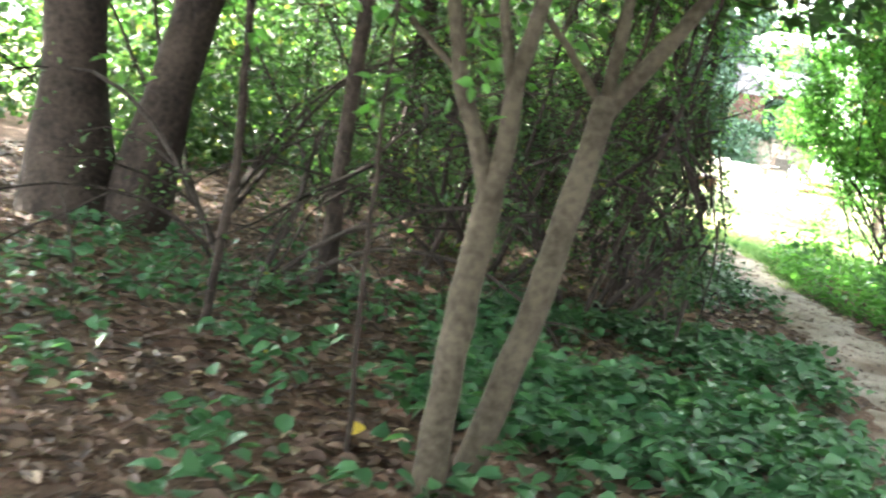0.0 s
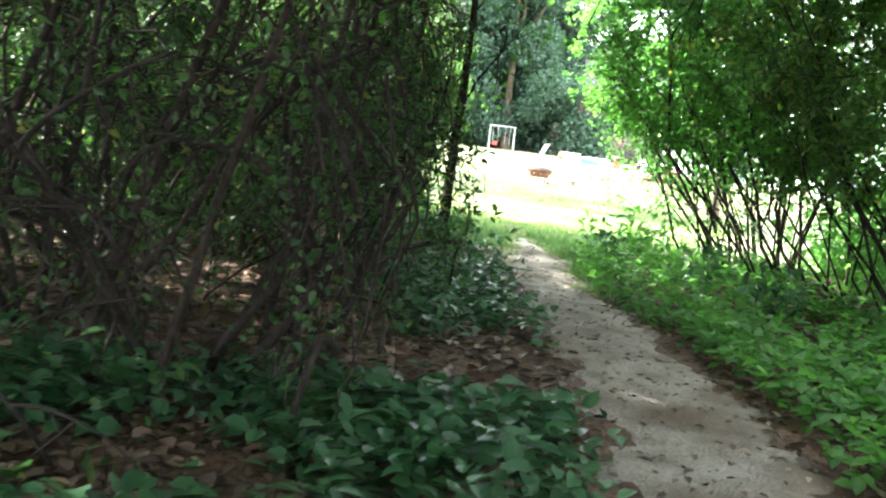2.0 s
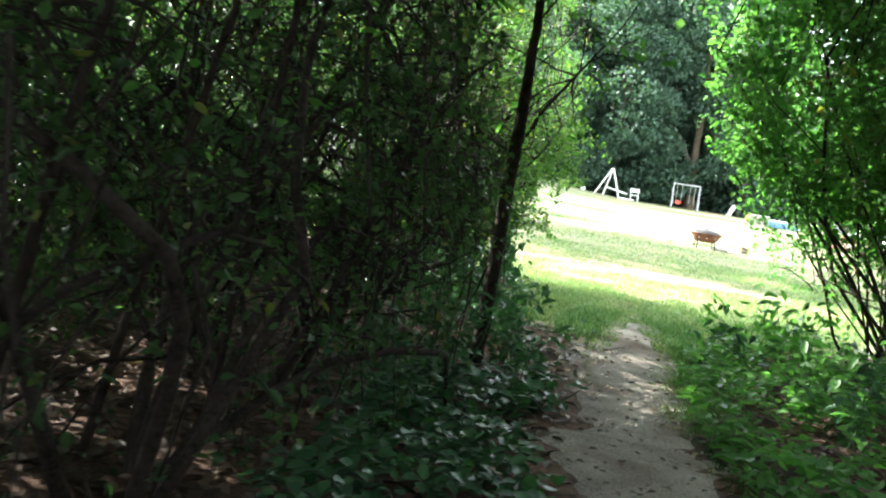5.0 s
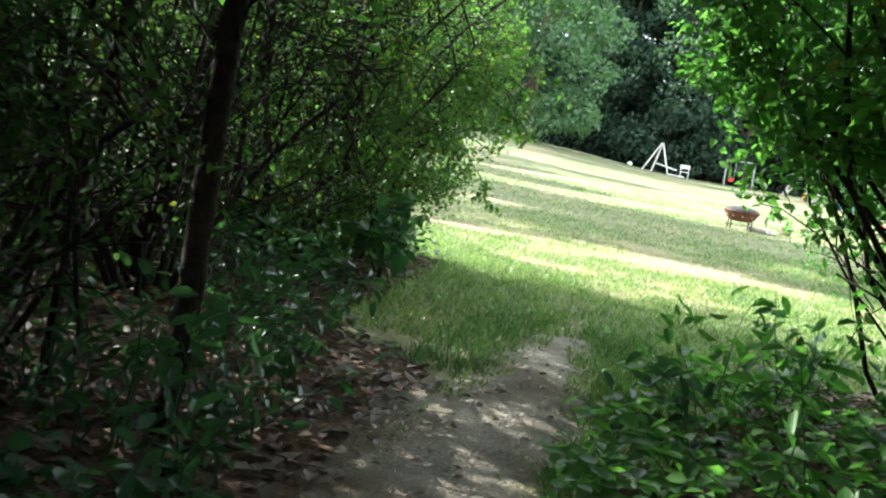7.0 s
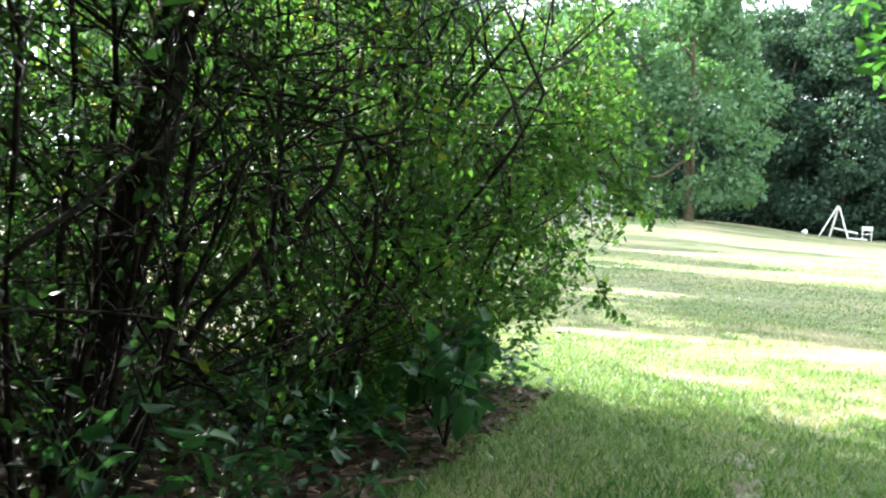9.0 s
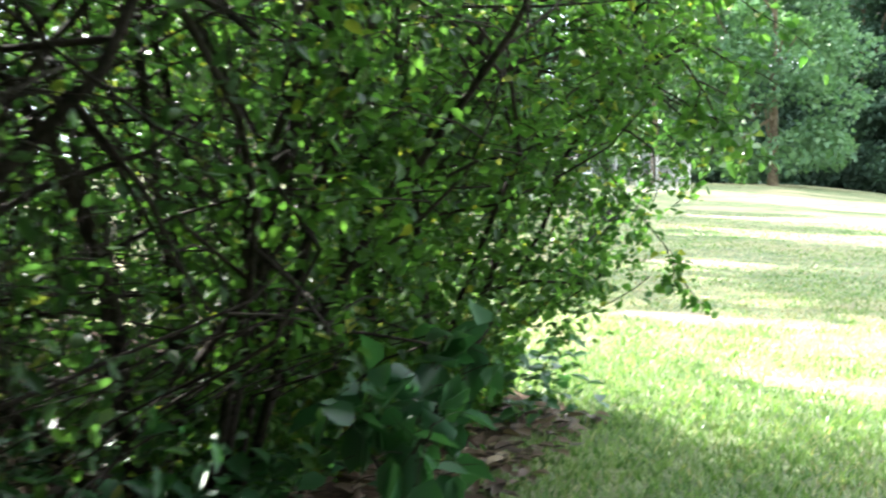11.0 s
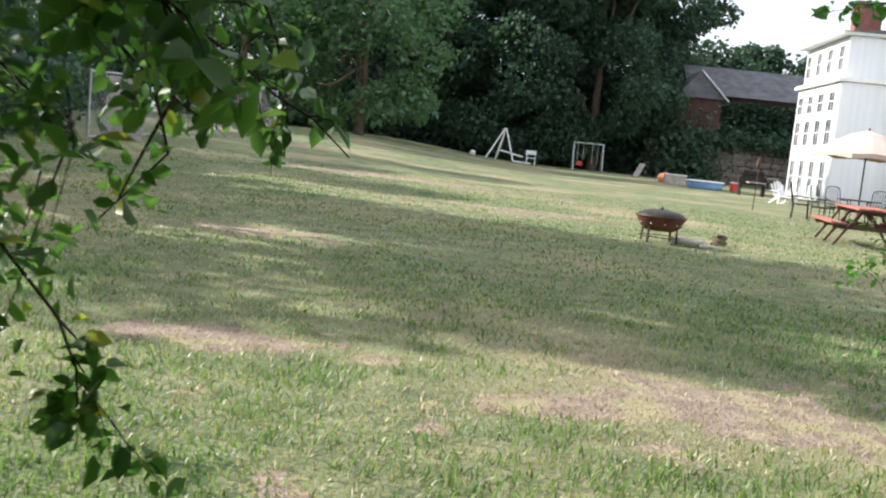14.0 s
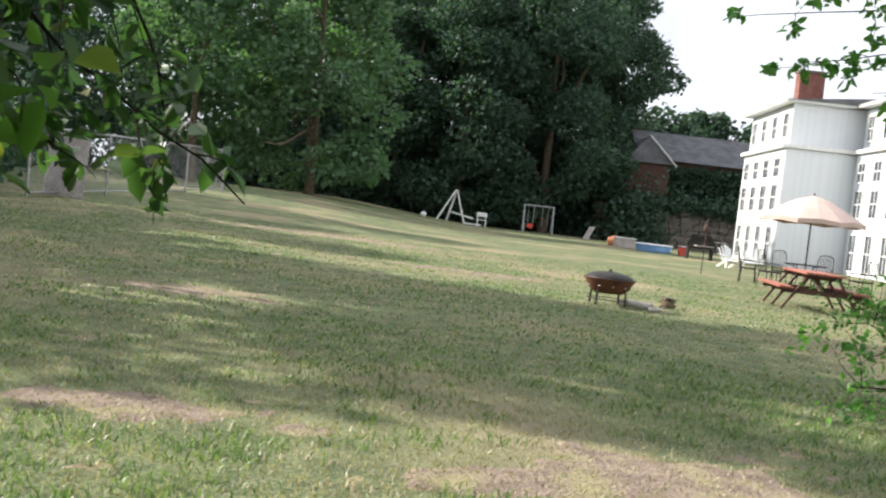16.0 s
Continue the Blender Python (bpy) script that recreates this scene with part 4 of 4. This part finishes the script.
def parasol(m):
    top = thing("patio_umbrella", m, "open tan canvas patio umbrella on a slim pole", "umbrella")
    pipe("pole", [([(0, 0, 0), (0, 0, 2.68)], [0.022, 0.022])], BLACK, top)
    bm = bmesh.new()
    n = 8
    tip = bm.verts.new((0, 0, 2.72))
    rows = []
    for r, z in ((0.5, 2.56), (1.0, 2.3), (1.5, 2.0), (1.5, 1.87)):
        rows.append([bm.verts.new((math.cos(a) * r * q, math.sin(a) * r * q, z + dz)) for k in range(n) for a, q, dz in ((2 * math.pi * k / n, 1, 0), (2 * math.pi * (k + 0.5) / n, 0.93, 0.03 if r < 1.5 else 0.05))])
    for k in range(2 * n):
        bm.faces.new((tip, rows[0][k], rows[0][(k + 1) % (2 * n)]))
        for a, b in zip(rows, rows[1:]):
            bm.faces.new((a[k], b[k], b[(k + 1) % (2 * n)], a[(k + 1) % (2 * n)]))
    canopy = part("canopy", bm, CANVAS, top)
    for k in range(n):
        a = 2 * math.pi * k / n
        pipe("rib", [([(0, 0, 2.68), (math.cos(a) * 1.48, math.sin(a) * 1.48, 1.97)], [0.008, 0.008])], BLACK, canopy)
    part("finial", lathe([(0.001, 2.70), (0.03, 2.72), (0.02, 2.78), (0.001, 2.80)], 10), DARKWOOD, top)
    part("base", lathe([(0.001, 0), (0.25, 0), (0.24, 0.05), (0.05, 0.08), (0.03, 0.3), (0.001, 0.3)], 20), BLACK, top)


parasol(pose(10.55, 30, 0, 0, 0, 12))


def patio_chair(m, mat, label):
    top = thing("patio_chair", m, label, "chair", "patio chairs")
    part("seat", box(0.5, 0.48, 0.04, (0, 0, 0.43), bevel=0.012), mat, top)
    for x in (-0.23, 0.23):
        pipe("back_post", [([(x, 0.22, 0.43), (x, 0.28, 0.7), (x * 0.9, 0.33, 0.95)], [0.014] * 3)], mat, top)
        for y in (-0.2, 0.2):
            pipe("leg", [([(x, y, 0.43), (x * 1.1, y * 1.15, 0)], [0.014, 0.014])], mat, top)
        pipe("armrest", [([(x * 1.1, -0.2, 0.43), (x * 1.15, -0.2, 0.64), (x * 1.1, 0.25, 0.66)], [0.014] * 3)], mat, top)
    pipe("back_arch", [([(-0.207 * math.cos(a), 0.33, 0.95 + 0.09 * math.sin(a)) for a in np.linspace(0, math.pi, 9)], [0.014] * 9)], mat, top)
    for k in range(5):
        pipe("back_bar", [([(-0.16 + 0.08 * k, 0.23, 0.45), (-0.13 + 0.065 * k, 0.34, 1.0)], [0.008, 0.008])], mat, top)
    return top


IRON = "black wrought-iron patio chair with arched back"
chair = patio_chair(pose(9.3, 29.2, 0, 0, 0, 100), BLACK, IRON)
for x, y, a in ((10.3, 31.2, 5), (11.4, 30.9, -30), (9.1, 30.6, 70), (11.9, 29.3, -80)):
    copy_thing(chair, pose(x, y, 0, 0, 0, a))
patio_chair(pose(12.6, 28.4, 0, 0, 0, 200), GREEN_SLATE, "green plastic garden chair beside the umbrella")
pt = thing("patio_table", pose(10.55, 30, 0), "round black metal patio table under the umbrella", "table")
part("tabletop", lathe([(0.03, 0.70), (0.6, 0.70), (0.62, 0.715), (0.6, 0.73), (0.03, 0.73)]), BLACK, pt)
for k in range(4):
    a = k * math.pi / 2 + 0.6
    pipe("leg", [([(math.cos(a) * 0.4, math.sin(a) * 0.4, 0.7), (math.cos(a) * 0.3, math.sin(a) * 0.3, 0.35), (math.cos(a) * 0.45, math.sin(a) * 0.45, 0)], [0.015] * 3)], BLACK, pt)


def slat_chair(m):
    top = thing("lawn_chair", m, "white plastic fan-backed lawn chair", "chair", "white lawn chairs")
    for k in range(5):
        h = 0.95 - 0.05 * abs(k - 2) ** 1.5
        part("back_slat", beam((-0.2 + 0.1 * k, 0.2, 0.28), (-0.26 + 0.13 * k, 0.48, h), 0.095, 0.02), WHITE_PAINT, top)
    part("seat", box(0.52, 0.5, 0.03, (0, -0.03, 0.33), Matrix.Rotation(radians(8), 4, 'X'), 0.01), WHITE_PAINT, top)
    for s in (-1, 1):
        part("front_leg", box(0.05, 0.1, 0.52, (s * 0.31, -0.26, 0.26), bevel=0.01), WHITE_PAINT, top)
        part("back_leg", beam((s * 0.29, -0.2, 0.33), (s * 0.29, 0.45, 0.0), 0.04, 0.09), WHITE_PAINT, top)
        part("armrest", box(0.13, 0.72, 0.025, (s * 0.33, 0.0, 0.53), bevel=0.01), WHITE_PAINT, top)
    return top


lc = slat_chair(pose(12.1, 43.4, 0, 0, 0, 18))
copy_thing(lc, pose(13.2, 44.0, 0, 0, 0, -15))


def swing_set(m):
    top = thing("swing_set", m, "grey steel swing set with red baby seat", "swing set")
    for x in (-1.06, 1.06):
        for y in (-0.7, 0.7):
            pipe("leg", [([(x, y, 0), (x, 0, 2.0)], [0.05, 0.05])], GALV, top)
    pipe("top_bar", [([(-1.1, 0, 2.0), (1.1, 0, 2.0)], [0.05, 0.05])], GALV, top)
    for c, seat in ((-0.55, RED_PLASTIC), (0.5, BLACK)):
        sw = part("swing_seat", box(0.42, 0.26, 0.30 if seat is RED_PLASTIC else 0.03, (c, 0, 0.5), bevel=0.02), seat, top, "red bucket seat" if seat is RED_PLASTIC else "dark strap seat")
        for s in (-0.2, 0.2):
            pipe("chain", [([(c + s, 0, 0.5), (c + s, 0, 1.98)], [0.02, 0.02])], GALV, sw)


swing_set(pose(7.04, 76.5, 0, 0, 0, 0))
af = thing("a_frame", pose(0.9, 75, 0.12), "white wooden A-frame of a play swing", "play frame")
for a, b in (((-1.3, 0, 0), (-0.05, 0, 2.35)), ((0.75, 0, 0), (0.02, 0, 2.35)), ((-0.55, 0.9, 0), (0, 0.1, 2.3)), ((0.75, 0.3, 0.05), (2.0, 0.2, 0.0)), ((-0.3, 0.2, 0.75), (1.4, 0.1, 0.42))):
    part("beam", beam(a, b, 0.12, 0.12), WHITE_PAINT, af)
sc = thing("wooden_chair", pose(2.9, 75.4, 0.01), "small weathered white wooden seat", "chair")
part("seat", box(0.7, 0.5, 0.06, (0, 0, 0.5), bevel=0.01), WHITE_PAINT, sc)
part("backrest", box(0.75, 0.06, 0.3, (0, 0.25, 0.9), bevel=0.01), WHITE_PAINT, sc)
for x in (-0.3, 0.3):
    for y in (-0.2, 0.22):
        part("leg", box(0.07, 0.07, 1.0 if y > 0 else 0.5, (x, y, 0.5 if y > 0 else 0.25)), WHITE_PAINT, sc)
wb = thing("ball", pose(-1.3, 74, 0.47), "white ball in the grass", "ball")
bm = bmesh.new()
bmesh.ops.create_icosphere(bm, subdivisions=2, radius=0.22)
part("shell", bm, WHITE_PAINT, wb)
bd = thing("board", pose(10.7, 74.8, 0, 0, 0, 10), "pale board leaning at the edge of the trees", "board")
part("panel", beam((-0.3, 0, 0), (0.25, 0.35, 0.95), 0.5, 0.06), GREY_BOARD, bd, "")
ob = thing("toy_house", pose(10.9, 65, 0), "low orange plastic garden toy", "toy")
part("body", lathe([(0.001, 0), (0.42, 0.0), (0.5, 0.25), (0.4, 0.5), (0.1, 0.6), (0.001, 0.6)], 16), ORANGE, ob)
tp = thing("paddling_pool", pose(11.9, 58, 0), "pale blue plastic paddling pool with white rim", "pool")
part("pool_wall", lathe([(0.9, 0), (1.05, 0.38), (0.95, 0.4), (0.85, 0.1), (0.001, 0.08)], 20), BLUE_TARP, tp)
part("rim", lathe([(1.0, 0.36), (1.1, 0.4), (1.0, 0.45), (0.94, 0.4)], 20), WHITE_PAINT, tp)
for n, (x, y, w, h, mat, lab) in enumerate(((10.6, 60, 1.2, 0.7, GREY_BOARD, "weathered crate by the wall"), (13.4, 57.5, 0.35, 0.6, RED_PLASTIC, "red plastic garden box by the wall"))):
    c = thing("crate", pose(x, y, 0), lab, "crate")
    part("body", box(w, 0.6, h * 0.8, (0, 0, h * 0.4), bevel=0.03), mat, c)
    part("lid", box(w + 0.06, 0.66, 0.06, (0, 0, h * 0.83), bevel=0.02), WHITE_PAINT, c, "white lid")
gr = thing("barbecue_grill", pose(13.2, 53, 0), "black covered barbecue grill with side shelves", "grill")
part("firebox", box(1.4, 0.6, 0.45, (0, 0, 0.75), bevel=0.08), BLACK, gr)
part("hood", box(1.3, 0.6, 0.3, (0, 0, 1.1), bevel=0.13), BLACK, gr)
for x in (-0.6, 0.6):
    part("leg", box(0.08, 0.5, 0.55, (x, 0, 0.27)), BLACK, gr)
part("side_shelf", box(0.6, 0.5, 0.05, (1.0, 0, 0.95)), GREY_BOARD, gr)
bf = thing("bird_feeder", pose(8.46, 33.45, 0), "slim pole with flat tray bird feeder", "bird feeder")
pipe("pole", [([(0, 0, 0), (0.02, 0, 1.75)], [0.02, 0.015])], DARKWOOD, bf)
part("tray", box(0.55, 0.4, 0.035, (0, 0, 0.88), bevel=0.01), GREY_BOARD, bf)
part("cap", lathe([(0.001, 1.7), (0.07, 1.5), (0.06, 1.35), (0.001, 1.33)], 10), DARKWOOD, bf)

# chain-link fence and leaning panel
fence = thing("chain_link_fence", pose(-10.7, 27, 0.2, 0, -1.5, 87), "grey chain-link fence at the edge of the lawn", "fence")
for k in range(8):
    pipe("post", [([(k * 2.72, 0, -0.15), (k * 2.72, 0, 1.9)], [0.04, 0.04])], GALV, fence)
for z in (0.12, 1.85):
    pipe("rail", [([(0, 0, z), (19.04, 0, z)], [0.025, 0.025])], GALV, fence)
mesh_lines = []
for k in range(-13, 97):
    for s in (1, -1):
        a = k * 0.2
        x0, x1 = (a, a + 1.75) if s > 0 else (a + 1.75, a)
        za, zb = 0.1, 1.85
        lo, hi = max(0.0, min(x0, x1)), min(19.04, max(x0, x1))
        if hi - lo < 0.1:
            continue
        fz = lambda x: za + (zb - za) * (x - x0) / (x1 - x0)
        mesh_lines.append(([(lo, 0, fz(lo)), (hi, 0, fz(hi))], [0.004, 0.004]))
put("wire_mesh", fast_mesh("wire_mesh", *tubes(mesh_lines, 3)), GALV, fence, kind="stuff")
pn = thing("privacy_screen", pose(-10.5, 29, 0.25, -8, 0, 0), "pale weathered board screen leaning on the fence", "screen")
for k in range(7):
    part("board", box(0.155, 0.03, 1.8, (-0.48 + k * 0.16, 0.002 * (k % 2), 0.9), bevel=0.004), GREY_BOARD, pn)
for z in (0.35, 1.45):
    part("batten", box(1.1, 0.04, 0.1, (0, 0.036, z)), GREY_BOARD, pn)


# ---- buildings ----
def window(parent, m, w, h, cols=2):
    top = new("window")
    top.parent = parent
    top.matrix_local = m
    part("pane", box(w, 0.03, h, (0, 0.0, 0)), GLASS_DARK, top)
    for s in (-1, 1):
        part("frame", box(0.08, 0.1, h + 0.16, (s * (w / 2 + 0.04), 0, 0)), WHITE_PAINT, top)
        part("frame", box(w, 0.1, 0.08, (0, 0, s * (h / 2 + 0.04))), WHITE_PAINT, top)
    part("mullion", box(0.06, 0.07, h, (0, 0, 0)), WHITE_PAINT, top)
    part("mullion", box(w, 0.07, 0.06, (0, 0, 0.02)), WHITE_PAINT, top)


def siding(parent, length, height, m):
    """A wall with overlapping boards."""
    ob = part("wall", box(length - 0.02, 0.06, height, (0, 0.05, height / 2)), WHITE_SIDING, parent)
    ob.matrix_local = m
    bm = box(length, 0.12, 0.21, turn=Matrix.Rotation(radians(5), 4, 'X'))
    me = bpy.data.meshes.new("siding_board")
    bm.to_mesh(me)
    bm.free()
    me.materials.append(WHITE_SIDING)
    for k in range(int(height / 0.2)):
        board = new("siding_board", me)
        board.parent = ob
        board.location = (0, 0, 0.1 + k * 0.2)
    return ob


def face(x, y, z, turn):
    return Matrix.Translation((x, y, z)) @ Matrix.Rotation(radians(turn), 4, 'Z')


def apartment(m, depth, long, label, rows):
    """A white three-storey block, its long front to the west (-x) and its end to the south (-y)."""
    b = thing("apartment_building", m, label, "building", "white apartment buildings")
    part("core", box(depth - 0.2, long - 0.2, 6.6, (depth / 2, long / 2, 3.3)), WHITE_SIDING, b)
    siding(b, long, 6.7, face(0, long / 2, 0, -90))
    siding(b, depth, 6.7, face(depth / 2, 0, 0, 0))
    part("ledge", box(depth + 0.6, long + 0.6, 0.22, (depth / 2, long / 2, 6.75), bevel=0.03), WHITE_PAINT, b)
    part("upper_core", box(depth - 0.5, long - 0.5, 2.5, (depth / 2, long / 2, 8.1)), WHITE_SIDING, b)
    siding(b, long - 0.3, 2.4, face(0.2, long / 2, 6.86, -90))
    siding(b, depth - 0.3, 2.4, face(depth / 2, 0.2, 6.86, 0))
    bm = bmesh.new()
    e, t = 0.45, 0.5
    v = [bm.verts.new(p) for p in ((-e, -e, 9.25), (depth + e, -e, 9.25), (depth + e, long + e, 9.25), (-e, long + e, 9.25), (depth / 2, -e, 9.25 + t), (depth / 2, long + e, 9.25 + t))]
    for f in ((0, 1, 4), (1, 2, 5, 4), (2, 3, 5), (3, 0, 4, 5), (3, 2, 1, 0)):
        bm.faces.new([v[k] for k in f])
    part("roof", bm, ROOF, b)
    part("roof_edge", box(depth + 0.8, long + 0.8, 0.16, (depth / 2, long / 2, 9.24)), WHITE_PAINT, b)
    n = max(2, int(long / 2.1))
    for k in range(n):
        y = (k + 0.5) * long / n
        for z, w, h in rows:
            window(b, face(-0.1 if z < 6.8 else 0.1, y, z, -90), w, h)
    return b


ROWS = ((1.3, 0.9, 1.9), (3.9, 1.0, 1.4), (5.6, 1.0, 1.0), (8.0, 0.8, 1.3))
house = apartment(pose(18.4, 57.5, -0.1, 0, 0, -3), 9, 9.5, "white-sided apartment block with dark windows and brick chimney", ROWS)
ch = part("chimney", box(1.4, 1.0, 2.1, (1.5, 2.6, 10.15), bevel=0.03), BRICK, house, "red brick chimney")
part("chimney_cap", box(1.55, 1.15, 0.12, (1.5, 2.6, 11.25)), STONE, ch)
apartment(pose(21.3, 40.5, -0.1, 0, 0, -3), 9, 16.5, "long white-sided apartment block with rows of windows", ROWS)

cottage = thing("house", pose(15.2, 86, 0), "brown house with grey shingle roof above a stone wall", "house")
part("wall", box(10.5, 8, 7.2, (6, 4, 3.6)), BROWN_WALL, cottage)
bm = bmesh.new()
v = [bm.verts.new(p) for p in ((0.2, -0.5, 7.0), (12, -0.5, 7.0), (12, 8.5, 7.0), (0.2, 8.5, 7.0), (0.2, 4, 9.6), (12, 4, 9.6))]
for f in ((0, 1, 5, 4), (2, 3, 4, 5), (0, 4, 3), (1, 2, 5), (3, 2, 1, 0)):
    bm.faces.new([v[k] for k in f])
part("roof", bm, ROOF, cottage)
part("gable_wing", box(3.2, 3, 6.6, (0.8, -1.2, 3.3)), BROWN_WALL, cottage)
bm = bmesh.new()
v = [bm.verts.new(p) for p in ((-1.2, -3, 6.5), (2.8, -3, 6.5), (2.8, 1, 6.5), (-1.2, 1, 6.5), (0.5, -3, 8.6), (0.5, 2, 8.6))]
for f in ((0, 3, 5, 4), (1, 4, 5, 2), (0, 4, 1), (3, 2, 5), (0, 1, 2, 3)):
    bm.faces.new([v[k] for k in f])
part("gable_roof", bm, ROOF, cottage)
part("bargeboard", beam((2.85, -3.05, 6.4), (0.5, -3.05, 8.65), 0.3, 0.1), WHITE_PAINT, cottage)
for x in (4.5, 7.5, 10):
    window(cottage, Matrix.Translation((x, -0.02, 5.2)), 1.0, 1.3)
rw = thing("retaining_wall", pose(20, 82, 0), "dark stone retaining wall below the brown house", "wall")
rngw = random.Random(4)
for r in range(6):
    x = -8.0
    while x < 6:
        w = rngw.uniform(0.7, 1.5)
        part("stone", box(w - 0.05, 0.5, 0.46, (x + w / 2, rngw.uniform(-0.05, 0.05), 0.24 + r * 0.5), bevel=0.05), STONE, rw)
        x += w
part("wall_core", box(14, 0.3, 3.0, (-1, 0.2, 1.5)), STONE, rw)
rng = np.random.default_rng(77)
at = np.column_stack([rng.uniform(12.5, 26, 6000), rng.normal(82.2, 0.5, 6000), 3.1 + np.abs(rng.normal(0, 0.5, 6000)) - np.abs(rng.normal(0, 0.35, 6000))])
tagged(put("ivy", leaf_mesh("ivy", at, 0.35, rng, 0.8, 0.4, 0.3, simple=True), LEAF_FAR), "green ivy hanging over the stone wall", "ivy", kind="stuff")
at = np.column_stack([rng.uniform(17, 24.5, 5000), rng.normal(85.6, 0.3, 5000), rng.uniform(3.2, 6.6, 5000)])
tagged(put("climber", leaf_mesh("climber", at, 0.35, rng, 0.8, 0.4, 0.3, simple=True), LEAF_FAR), "dark climbing plant on the brown house", "climber", kind="stuff")
